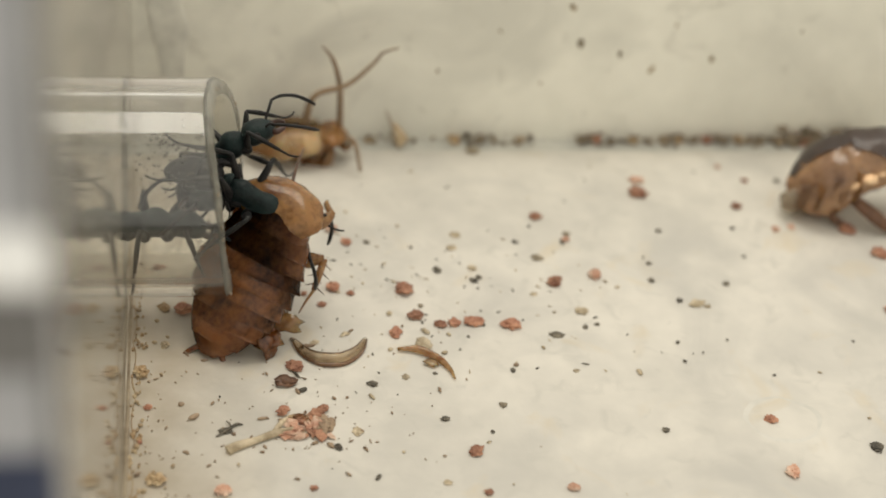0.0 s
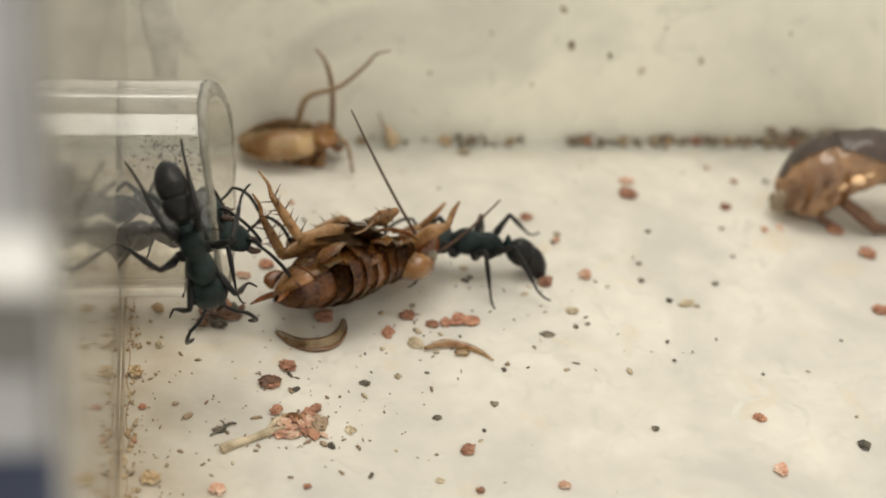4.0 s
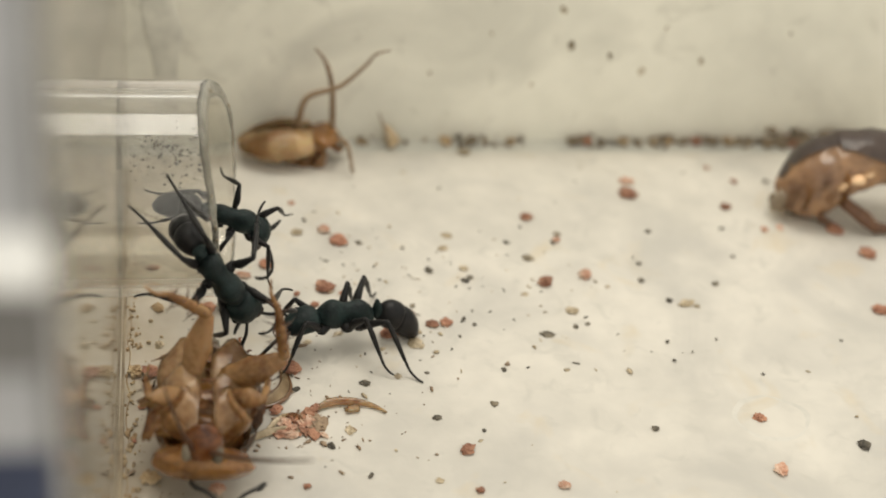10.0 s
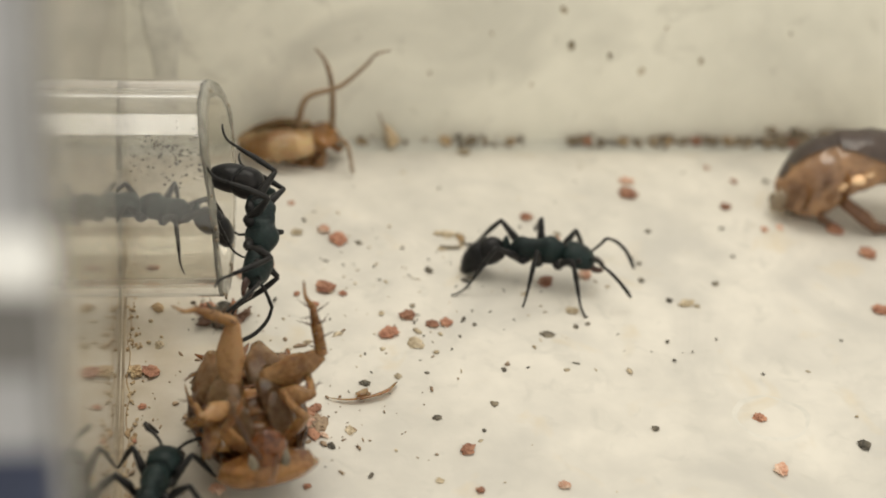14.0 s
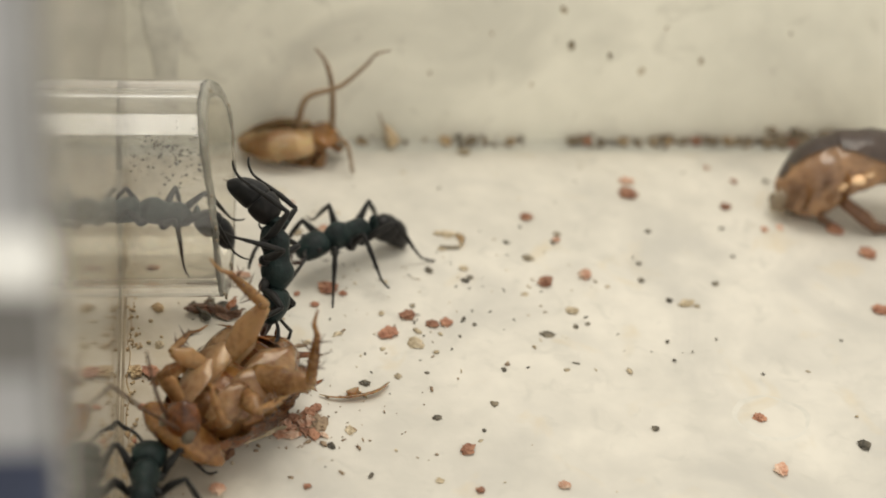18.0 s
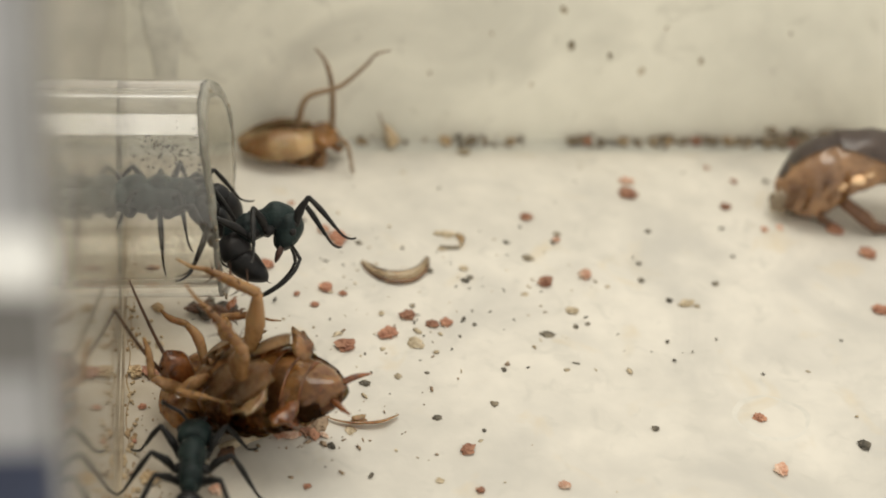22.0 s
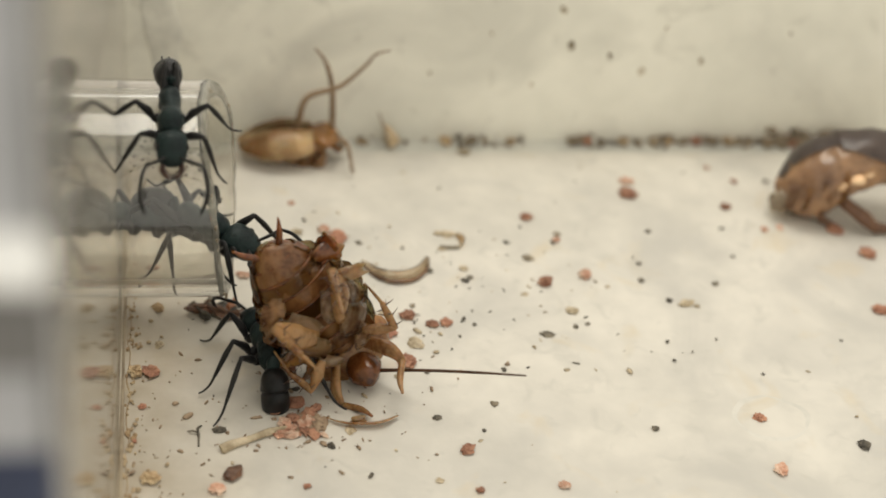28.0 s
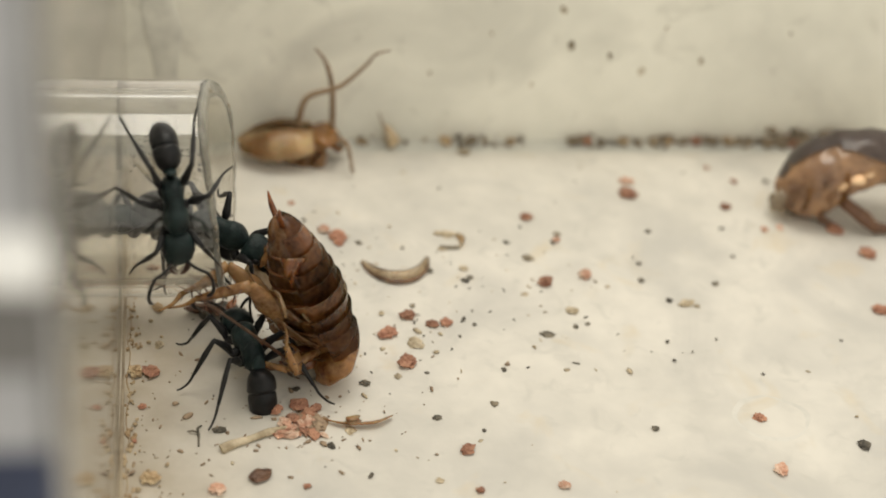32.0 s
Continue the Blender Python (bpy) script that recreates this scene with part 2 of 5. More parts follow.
        w.co = Vector(centre) + e @ Vector((q.x * radii[0] * k, q.y * radii[1] * k, q.z * radii[2] * k))
    return bm


def lathe_x(bm, prof, seg=20, squash=1.0, rough=0.0, seed=0.0):
    """A body along x: rows of (x, half width, half height, z of the axis)."""
    rings = []
    for x, w, h, z in prof:
        ring = []
        for k in range(seg):
            a = 2 * math.pi * k / seg
            p = Vector((x, w * math.cos(a), z + h * math.sin(a) * squash))
            if rough:
                p += Vector((0, math.cos(a), math.sin(a))) * rough * noise.noise(p * 1.3 + Vector((seed, 0, seed)))
            ring.append(bm.verts.new(p))
        rings.append(ring)
    for a, b in zip(rings, rings[1:]):
        for k in range(seg):
            bm.faces.new((a[k], a[(k + 1) % seg], b[(k + 1) % seg], b[k]))
    bm.faces.new(rings[0][::-1])
    bm.faces.new(rings[-1])
    return bm


def smooth_prof(prof, n=4):
    a = np.array(prof, float)
    t = np.linspace(0, len(a) - 1, (len(a) - 1) * n + 1)
    out = []
    for s in t:
        i = min(int(s), len(a) - 2)
        f = s - i
        p0, p1, p2, p3 = a[max(i - 1, 0)], a[i], a[i + 1], a[min(i + 2, len(a) - 1)]
        q = 0.5 * (2 * p1 + (p2 - p0) * f + (2 * p0 - 5 * p1 + 4 * p2 - p3) * f * f + (3 * p1 - p0 - 3 * p2 + p3) * f ** 3)
        out.append((q[0], max(q[1], 0.02), max(q[2], 0.02), q[3]))
    return out


def box(bm, lo, hi, bevel=0.0):
    made = bmesh.ops.create_cube(bm, size=1)["verts"]
    for w in made:
        w.co = Vector([(lo[i] + hi[i]) / 2 + w.co[i] * (hi[i] - lo[i]) for i in range(3)])
    if bevel:
        bmesh.ops.bevel(bm, geom=list({e for w in made for e in w.link_edges}), offset=bevel, segments=2, affect="EDGES")
    return bm


def plain(name, bm, mat, label, category="", kind="", smooth=False, group="", m=None):
    return tagged(part(name, bm, mat, None, "", m, smooth), label, category, group, kind)


# ---- the box: floor, walls, table ----
XW, YB = -23.3, 16.5          # inner faces of the left and the back wall
bm = bmesh.new()
bmesh.ops.create_grid(bm, x_segments=2, y_segments=2, size=150)
bmesh.ops.translate(bm, verts=bm.verts, vec=(0, 0, -6.0))
plain("ground", bm, M_TABLE, "brown table top under the clear box", "table", "structure")

bm = bmesh.new()
nx, ny = 90, 90
x0, x1, y0, y1 = XW, 64.0, -64.0, 14.3
grid = []
for j in range(ny + 1):
    row = []
    for i in range(nx + 1):
        x, y = x0 + (x1 - x0) * i / nx, y0 + (y1 - y0) * j / ny
        edge = max(0.0, 1 - (y1 - y) / 1.0)
        z = 0.10 * noise.noise(Vector((x * 0.12, y * 0.12, 3))) * (1 - edge) - 0.25 * edge ** 2
        row.append(bm.verts.new((x, y, z - 0.05)))
    grid.append(row)
for j in range(ny):
    for i in range(nx):
        bm.faces.new((grid[j][i], grid[j][i + 1], grid[j + 1][i + 1], grid[j + 1][i]))
plain("floor", bm, M_FLOOR, "cream plaster arena floor, stained and littered", "floor", "structure", True)
bm = box(bmesh.new(), (XW, y0, -3.0), (x1, YB, -0.45), 0.0)
plain("floor_tray", bm, M_LEDGE, "pale grey plastic tray under the plaster floor", "tray", "structure")

bm = box(bmesh.new(), (XW - 3, YB, -3), (67, YB + 3, 15.2), 0.3)
plain("wall_back", bm, M_WALL, "hazy grey-beige plastic back wall with specks", "wall", "structure")
bm = box(bmesh.new(), (64.05, -64, -3), (67, YB - 0.05, 15.2), 0.3)
plain("wall_right", bm, M_WALL, "hazy grey-beige plastic side wall", "wall", "structure")
left = new("wall_left")
left["kind"], left["label"], left["category"] = "structure", "clear acrylic side wall that mirrors the ants", "wall"
TY, TZ, TR, TI, TX = -7.25, 10.0, 7.2, 6.0, -16.4    # tube axis, radii and mouth
WALL_FRONT = -62.5

# the clear pane, with a round hole for the tube
bm = bmesh.new()
N = 48
for x in (XW, XW - 3.0):
    outer, inner = [], []
    for k in range(N):
        a = 2 * math.pi * k / N
        cy, cz = math.cos(a), math.sin(a)
        inner.append(bm.verts.new((x, TY + (TR + 0.05) * cy, TZ + (TR + 0.05) * cz)))
        lo_y, hi_y, lo_z, hi_z = WALL_FRONT - TY, YB - 0.02 - TY, -3.0 - TZ, 62.0 - TZ
        s = min([v / c for v, c in ((hi_y, cy), (lo_y, cy), (hi_z, cz), (lo_z, cz)) if c and v / c > 0])
        outer.append(bm.verts.new((x, TY + cy * s, TZ + cz * s)))
    for k in range(N):
        bm.faces.new((inner[k], inner[(k + 1) % N], outer[(k + 1) % N], outer[k]))
    if x == XW:
        first_in, first_out = inner, outer
for k in range(N):
    j = (k + 1) % N
    bm.faces.new((first_in[k], first_in[j], inner[j], inner[k]))
    bm.faces.new((first_out[k], first_out[j], outer[j], outer[k]))
pane = part("pane", bm, M_GLASS, left, "clear acrylic pane with a round hole", smooth=False)
pane.visible_shadow = False

post = new("corner_post")
tagged(post, "satin grey front edge of the acrylic wall with painted white, grey and blue reflections", "post", kind="structure")
bm = box(bmesh.new(), (XW - 4.2, WALL_FRONT - 3.0, -6), (XW - 0.05, WALL_FRONT - 0.1, 70), 0.3)
part("edge", bm, M_EDGE, post, smooth=False)
bm = box(bmesh.new(), (XW - 0.46, WALL_FRONT - 3.05, -6), (XW - 0.03, WALL_FRONT - 3.005, 70), 0.0)
part("dark_edge", bm, M_EDGE_DARK, post, "dull dark outer edge", smooth=False)
# dark grey band of reflection in the polished edge, laid on as colour
bm = box(bmesh.new(), (XW - 4.1, WALL_FRONT - 3.05, 40.6), (XW - 0.5, WALL_FRONT - 3.01, 43.4), 0.0)
part("grey_strip", bm, M_EDGE_DARK, post, "dark grey reflection painted on the edge", smooth=False)
# the edge's highlight: an added sloping white slab that catches the lamp light
bm = box(bmesh.new(), (-2.0, -0.9, -0.9), (1.9, 0.9, 0.0), 0.08)
part("white_ledge", bm, M_EDGE_HIGHLIGHT, post, "added white sloping slab that stands for the highlight on the edge", at(XW - 2.0, WALL_FRONT - 3.55, 45.2, 42), smooth=False)
# lower bluish reflection in the edge, also a coloured strip
bm = box(bmesh.new(), (XW - 4.1, WALL_FRONT - 3.06, 30.0), (XW - 0.2, WALL_FRONT - 3.01, 37.58), 0.0)
part("blue_strip", bm, M_REFLECT_BLUE, post, "dark blue reflection painted on the edge", smooth=False)

# a broad low smear of sealant on the back wall near the corner
bm = limb(bmesh.new(), [(XW + 3.2, YB - 0.02, -0.4), (XW + 3.0, YB - 0.03, 6.5), (XW + 2.9, YB - 0.03, 9.0), (XW + 2.4, YB - 0.03, 11.5), (XW + 2.2, YB - 0.02, 15.0)], [0.5, 1.0, 1.5, 1.3, 1.0], 20, 5, 1.0)
for w in bm.verts:
    w.co.y = YB - 0.01 - max(0.0, YB - w.co.y) * 0.06
plain("sealant_smear", bm, M_SEAL, "grey smeared sealant near the corner of the box", "sealant", "structure", True)

# ---- the entrance tube ----
tube = new("entrance_tube")
tagged(tube, "clear acrylic entrance tube through the side wall, scuffed", "tube")
tube.matrix_basis = at(0, TY, TZ)


def askew(cy, cz):
    """How far the sawn mouth juts out at a point of its rim: worn back at the top."""
    return 0.10 * cy - 0.07 * cz - 0.020 * max(cz, 0.0) ** 2


bm = bmesh.new()
prof = [(TX - 0.15, TI), (TX, TI + 0.2), (TX + 0.05, TI + 0.6), (TX, TR - 0.2), (TX - 0.2, TR), (TX - 0.45, TR), (-59.6, TR), (-60, TR), (-60.1, TR - 0.6), (-60, TI), (-59.6, TI), (TX - 0.4, TI)]
seg = 96
rings = []
for x, r in prof:
    cut = 1.0 if x > -30 else 0.0      # the mouth is sawn off slightly askew
    ring = []
    for k in range(seg):
        cy, cz = r * math.cos(2 * math.pi * k / seg), r * math.sin(2 * math.pi * k / seg)
        chip = 0.12 * noise.noise(Vector((cy, cz, 2.0))) if cut else 0
        ring.append(bm.verts.new((x + cut * askew(cy, cz) + chip, cy, cz)))
    rings.append(ring)
for a, b in zip(rings, rings[1:] + rings[:1]):
    for k in range(seg):
        bm.faces.new((a[k], a[(k + 1) % seg], b[(k + 1) % seg], b[k]))
shell = part("tube_shell", bm, M_TUBE, tube)
shell.data.materials.append(M_TUBE_IN)
for face in shell.data.polygons:
    face.material_index = 1 if math.hypot(face.center.y, face.center.z) < (TI + 0.08) * MM else 0
shell.visible_shadow = False
rnd = random.Random(31)
bm = bmesh.new()
hoops = []
for x, r in ((0.07, TI + 0.15), (0.13, TI + 0.5), (0.11, TR - 0.15), (-0.22, TR + 0.02), (-0.22, TR + 0.01), (0.05, TR - 0.2), (0.05, TI + 0.15)):
    hoops.append([bm.verts.new((TX + x + askew(r * math.cos(a), r * math.sin(a)) + 0.12 * noise.noise(Vector((r * math.cos(a), r * math.sin(a), 2.0))), r * math.cos(a), r * math.sin(a)))
                  for a in [2 * math.pi * k / 72 for k in range(72)]])
for p, q in zip(hoops, hoops[1:]):
    for k in range(72):
        bm.faces.new((p[k], p[(k + 1) % 72], q[(k + 1) % 72], q[k]))
sawn = part("sawn_rim", bm, M_FROST, tube, "scuffed sawn rim of the tube")
sawn.visible_shadow = False
bm = bmesh.new()
for i in range(45):
    a = radians(rnd.choice((rnd.uniform(150, 290), rnd.uniform(0, 360))))
    r = rnd.uniform(TI + 0.1, TR)
    cy, cz, s = r * math.cos(a), r * math.sin(a), rnd.uniform(0.04, 0.15)
    blob(bm, (TX + askew(cy, cz) + 0.05, cy, cz), (s * 0.7, s, s * rnd.uniform(0.6, 1.6)), (rnd.uniform(0, 180), 0, 0), 7, 5, 0.8, 2.0, i)
rim_grime = part("rim_grime", bm, M_DIRT, tube, "brown grime stuck on the rim of the tube")
rim_grime["kind"] = "stuff"

# ---- where the small things lie, in millimetres ----
RED_CRUMBS = [(15.7, 7.4, 1.48), (7.0, 4.2, 0.83), (23.2, 5.5, 0.86), (24.9, 9.3, 0.65), (32.7, -1.1, 1.29), (31.3, -8.4, 1.11), (7.0, -4.4, 1.28), (18.7, -20.2, 0.81), (-1.4, -22.7, 1.05), (-1.1, -26.5, 0.53), (-2.0, -9.3, 0.87), (-7.7, 0.9, 0.80), (-9.1, -4.8, 1.05), (-7.9, -5.5, 0.60), (-5.2, -10.2, 1.10), (-12.3, -13.8, 1.18), (-3.6, -8.3, 1.03), (-11.2, -5.5, 0.48), (-10.0, -6.8, 0.56), (31.1, 2.2, 1.31), (-11.8, -25.7, 0.49), (29.5, 4.4, 0.86), (-13.2, -1.9, 0.99), (-17.5, -7.2, 1.15), (-1.0, -9.2, 0.83)]
PEACH_CRUMBS = [(16.0, 9.3, 1.04), (25.5, 2.3, 0.67), (10.1, -3.5, 1.04), (18.7, -25.4, 0.93), (26.8, 2.6, 0.63), (-17.3, -25.8, 0.88), (4.3, -26.3, 0.79), (-8.7, 2.6, 0.93), (-10.9, 6.3, 0.56), (23.2, 11.4, 0.51), (-14.9, -3.2, 0.90), (8.8, 1.1, 0.60)]
GRAINS = [(14.5, -2.1, 0.51), (16.2, 2.2, 0.52), (22.0, -1.3, 0.39), (22.1, 2.5, 0.53), (27.6, 9.3, 0.60), (11.4, -21.0, 0.68), (14.4, -13.8, 0.32), (14.4, -11.7, 0.32), (6.0, -10.7, 1.19), (15.7, -6.8, 0.58), (19.7, -4.8, 0.59), (14.2, -4.3, 0.54), (1.5, -3.7, 0.62), (-1.4, -2.7, 0.82), (-6.2, 0.9, 0.59), (1.0, -9.4, 0.40), (-0.2, -10.7, 0.31), (-3.0, -14.7, 0.38), (-2.9, -19.4, 0.67), (2.3, -14.5, 0.50), (0.0, -20.8, 0.40), (-10.0, -22.0, 0.72), (-7.3, -15.7, 0.83), (9.1, -9.5, 0.48), (8.2, -9.8, 0.56), (27.1, -11.9, 0.29), (20.3, -15.5, 0.28), (25.0, -23.2, 1.00), (-17.0, -20.2, 0.95), (4.9, 0.8, 0.59), (-16.1, -7.2, 1.59)]
FLAKES = [(8.3, -7.9, 0.97), (16.9, -7.2, 1.07), (6.2, -1.3, 1.01), (0.5, 1.8, 0.98), (-10.7, 2.4, 1.01), (-5.0, -15.0, 0.65), (-8.7, -20.5, 0.88), (-10.8, -11.1, 0.62), (-5.4, -7.9, 0.64), (-3.4, -11.4, 1.40), (-0.0, 0.1, 0.80), (6.6, -14.7, 0.46), (3.5, 13.8, 1.10), (5.2, -5.8, 0.65), (11.5, -5.0, 0.37), (-1.7, 10.8, 0.27), (12.7, 11.5, 0.27), (-14.7, -7.7, 0.55), (-17.4, -7.0, 1.03), (-16.2, -7.4, 0.87), (17.6, -7.5, 0.58), (9.0, 1.9, 0.60), (1.1, -18.1, 0.52), (-3.5, -25.5, 0.57), (-0.4, -21.8, 0.37), (-3.1, -7.0, 0.48), (1.2, -2.5, 0.66), (-8.6, -10.2, 0.55)]
BACK_CLUMPS = [(2.3, 1.41), (4.4, 1.50), (5.6, 0.89), (7.7, 1.13), (12.9, 1.36), (14.1, 1.13), (15.4, 1.13), (17.2, 1.13), (18.4, 0.99), (19.8, 1.27), (21.1, 1.03), (22.3, 0.99), (23.5, 1.03), (24.9, 1.27), (26.2, 1.41), (27.1, 1.22), (28.1, 1.03), (29.6, 1.27), (30.8, 1.50), (31.8, 1.74), (32.8, 1.36), (-4.7, 0.99), (-2.4, 1.13), (-1.0, 0.66), (36.1, 2.26), (34.6, 1.50)]
WALL_SPECKS = [(10.9, 11.6, 0.47), (11.9, 8.4, 0.56), (15.2, 7.5, 0.38), (18.0, 6.1, 0.42), (22.9, 7.1, 0.42), (5.3, 9.4, 0.23), (30.0, 9.7, 0.23), (0.6, 5.8, 0.23), (19.5, 10.1, 0.23), (9.0, 4.8, 0.23)]
RINGS = [(19.6, -20.1, 2.44, 0.90)]
SCRAP = (-2.3, 15.2, -0.3)
CLUMP = (-12.1, -20.4, 0.0)
BACK_ROACH = at(-10.11, 13.00, 1.41, 0, -6, 0) @ Matrix.Scale(0.68, 4)
SIDE_ROACH = at(29.0, 4.9, 0.0)

# ---- ants ----
LEGS = [  # side, x of the hip, rest angle, reach, lift of the knee
    (1, 1.25, 44, 0.84, 0.95), (1, 0.25, -14, 0.86, 1.0), (1, -0.55, -54, 1.12, 1.05),
    (-1, 1.25, 44, 0.84, 0.95), (-1, 0.25, -14, 0.86, 1.0), (-1, -0.55, -54, 1.12, 1.05)]
NECK, WAIST = (1.75, 0, 0.22), (-2.35, 0, -0.05)


def build_ant(name, label):
    """A large black ant, heading along x, its body 2.5 mm above its feet."""
    ant = tagged(new(name), label, "ant", "ants")
    bm = lathe_x(bmesh.new(), smooth_prof([(-2.0, 0.18, 0.22, -0.35), (-1.78, 0.52, 0.62, -0.2), (-1.25, 0.72, 0.92, -0.02), (-0.55, 0.66, 0.84, 0.06),
                                           (0.0, 0.64, 0.80, 0.12), (0.6, 0.84, 1.0, 0.16), (1.2, 0.82, 0.96, 0.16), (1.65, 0.52, 0.62, 0.18), (1.9, 0.28, 0.34, 0.2)], 4),
                 20, rough=0.09)
    part("mesosoma", bm, M_ANT, ant, "black-green matt thorax")
    bm = lathe_x(bmesh.new(), smooth_prof([(-2.6, 0.14, 0.16, -0.2), (-2.45, 0.38, 0.58, 0.0), (-2.2, 0.44, 0.78, 0.1), (-1.98, 0.3, 0.46, -0.08), (-1.82, 0.16, 0.18, -0.25)], 3), 14)
    part("petiole", bm, M_ANT, ant)
    # gaster, hinged at the waist: a long oval, pinched behind its first ring and drooping
    bm = lathe_x(bmesh.new(), smooth_prof([(0.05, 0.14, 0.16, -0.05), (-0.14, 0.56, 0.66, 0.0), (-0.6, 0.84, 0.95, 0.05), (-1.15, 0.93, 1.0, 0.04), (-1.42, 0.92, 0.97, 0.02), (-1.54, 0.80, 0.86, 0.0), (-1.70, 0.90, 0.94, -0.02),
                                           (-2.3, 0.92, 0.93, -0.14), (-2.9, 0.78, 0.76, -0.34), (-3.35, 0.52, 0.50, -0.56), (-3.62, 0.14, 0.14, -0.74)], 4), 24, rough=0.05)
    gaster = part("gaster", bm, M_GASTER, ant, "shiny brown-black abdomen", at(*WAIST))
    bm = limb(bmesh.new(), [(-3.5, 0, -0.68), (-3.72, 0, -0.82), (-3.9, 0, -0.96)], [0.05, 0.03, 0.01], 6, 2)
    part("sting", bm, M_MAND, gaster)
    # head, hinged at the neck
    bm = lathe_x(bmesh.new(), smooth_prof([(-0.02, 0.26, 0.28, 0.0), (0.12, 0.76, 0.62, 0.02), (0.5, 1.0, 0.84, 0.03), (1.1, 1.04, 0.86, 0.02), (1.65, 0.96, 0.72, -0.03), (2.1, 0.76, 0.5, -0.1), (2.32, 0.36, 0.24, -0.14)], 4),
                 20, rough=0.05)
    head = part("head", bm, M_ANT, ant, "black-green head", at(*NECK))
    for s in (1, -1):
        part("eye", blob(bmesh.new(), (1.15, s * 0.94, 0.25), (0.24, 0.15, 0.22), u=10, v=8), M_GASTER, head)
        bm = limb(bmesh.new(), [(1.95, s * 0.48, -0.12), (2.5, s * 0.62, -0.2), (2.95, s * 0.38, -0.25), (3.1, s * 0.06, -0.28)], [0.2, 0.24, 0.15, 0.05], 8, 4, 0.6)
        for k in range(3):
            y = s * (0.44 - 0.12 * k)
            limb(bm, [(2.6 + 0.13 * k, y, -0.24), (2.62 + 0.13 * k, y - s * 0.13, -0.25), (2.64 + 0.13 * k, y - s * 0.22, -0.25)], [0.07, 0.05, 0.01], 5, 1)
        part("mandible", bm, M_MAND, head, "dark red toothed jaw")
        a = limb(bmesh.new(), [(1.75, s * 0.3, 0.25), (2.3, s * 0.95, 0.75), (2.7, s * 1.75, 1.0)], [0.09, 0.11, 0.12], 7, 4)
        limb(a, [(2.7, s * 1.75, 1.0), (3.4, s * 2.05, 0.85), (4.3, s * 2.15, 0.35), (5.05, s * 1.95, -0.35), (5.35, s * 1.75, -0.7)], [0.10, 0.12, 0.13, 0.14, 0.08], 7, 4)
        part("antenna", a, M_LEG, head, "elbowed black antenna")
    legs = []
    for s, x, ang, k, up in LEGS:
        bm = limb(bmesh.new(), [(0, 0, 0), (0.45, 0, -0.15), (0.75, 0, -0.1)], [0.30, 0.34, 0.20], 8, 3)
        limb(bm, [(0.72, 0, -0.1), (1.25 * k, 0, 0.5 * up), (2.35 * k, 0, 1.25 * up)], [0.18, 0.29, 0.15], 8, 4)
        leg = part("leg", bm, M_LEG, ant, "", leg_pose(s, x, ang))
        bm = limb(bmesh.new(), [(2.33 * k, 0, 1.25 * up), (3.0 * k, 0, 0.25 * up), (3.75 * k, 0, -1.05)], [0.14, 0.19, 0.115], 8, 4)
        limb(bm, [(3.74 * k, 0, -1.0), (4.15 * k, 0, -1.65), (4.7 * k, 0, -1.98), (5.1 * k, 0, -2.02)], [0.10, 0.085, 0.075, 0.055], 6, 3)
        for j in range(4):
            f = j / 4
            p = Vector((2.9 * k + 0.8 * k * f, 0, 0.2 - 1.1 * f))
            limb(bm, [p, p + Vector((0.1, 0.08 * (-1) ** j, -0.12)), p + Vector((0.16, 0.14 * (-1) ** j, -0.22))], [0.025, 0.018, 0.006], 4, 1)
        part("shin", bm, M_LEG, leg)
        legs.append(leg)
    return ant, head, gaster, legs


def leg_pose(s, x, ang, raise_by=0.0):
    """A leg swung to ang degrees forward of straight out, and raised."""
    turn = Euler((0, radians(-raise_by), radians(90 - ang if s > 0 else -90 + ang))).to_matrix().to_4x4()
    return Matrix.Translation(mm(x, s * 0.42, -0.38)) @ turn


def march(made, rows, stride=7.0, trail=0.0):
    """Keys an ant: rows of (t, x, y, z, rx, ry, rz, bend of the gaster, bend of the head) in mm and degrees. trail: how far the hind legs
    stretch back, as they do on an ant that hangs head down."""
    ant, head, gaster, legs = made
    walk(ant, [(r[0], at(*r[1:7])) for r in rows])
    walk(gaster, [(r[0], at(*WAIST, 0, -r[7], 0)) for r in rows])
    walk(head, [(r[0], at(*NECK, 0, r[8], 2.5 * math.sin(7 * r[0]))) for r in rows])
    ts = np.array([r[0] for r in rows])
    xyz = np.array([r[1:4] for r in rows])
    times = np.round(np.arange(0, 32.01, 0.1), 2)
    pts = np.stack([np.interp(times, ts, xyz[:, i]) for i in range(3)], 1)
    dist = np.concatenate([[0], np.cumsum(np.linalg.norm(np.diff(pts, axis=0), axis=1))])
    speed = np.gradient(dist, times)
    keep = [0]
    for i in range(1, len(times)):
        if dist[i] - dist[keep[-1]] > 0.25 or times[i] - times[keep[-1]] >= 0.5 or i == len(times) - 1:
            keep.append(i)
    for k, (leg, (s, x, ang, reach, up)) in enumerate(zip(legs, LEGS)):
        phase = (k % 2) * math.pi + (math.pi if s < 0 else 0)
        out = []
        for i in keep:
            amp = min(1.0, speed[i] / 6.0)
            ph = 2 * math.pi * dist[i] / stride + phase
            idle = 5 * math.sin(1.9 * times[i] + 2.1 * k) + 4 * math.sin(0.83 * times[i] + k)
            a = ang + trail * (0.5, -0.5, -1.0)[k % 3] + amp * 19 * math.sin(ph) + (1 - amp) * idle
            lift = amp * 14 * max(0, math.cos(ph)) + (1 - amp) * (3 + idle * 0.5)
            out.append((float(times[i]), leg_pose(s, x, a, lift)))
        walk(leg, out)


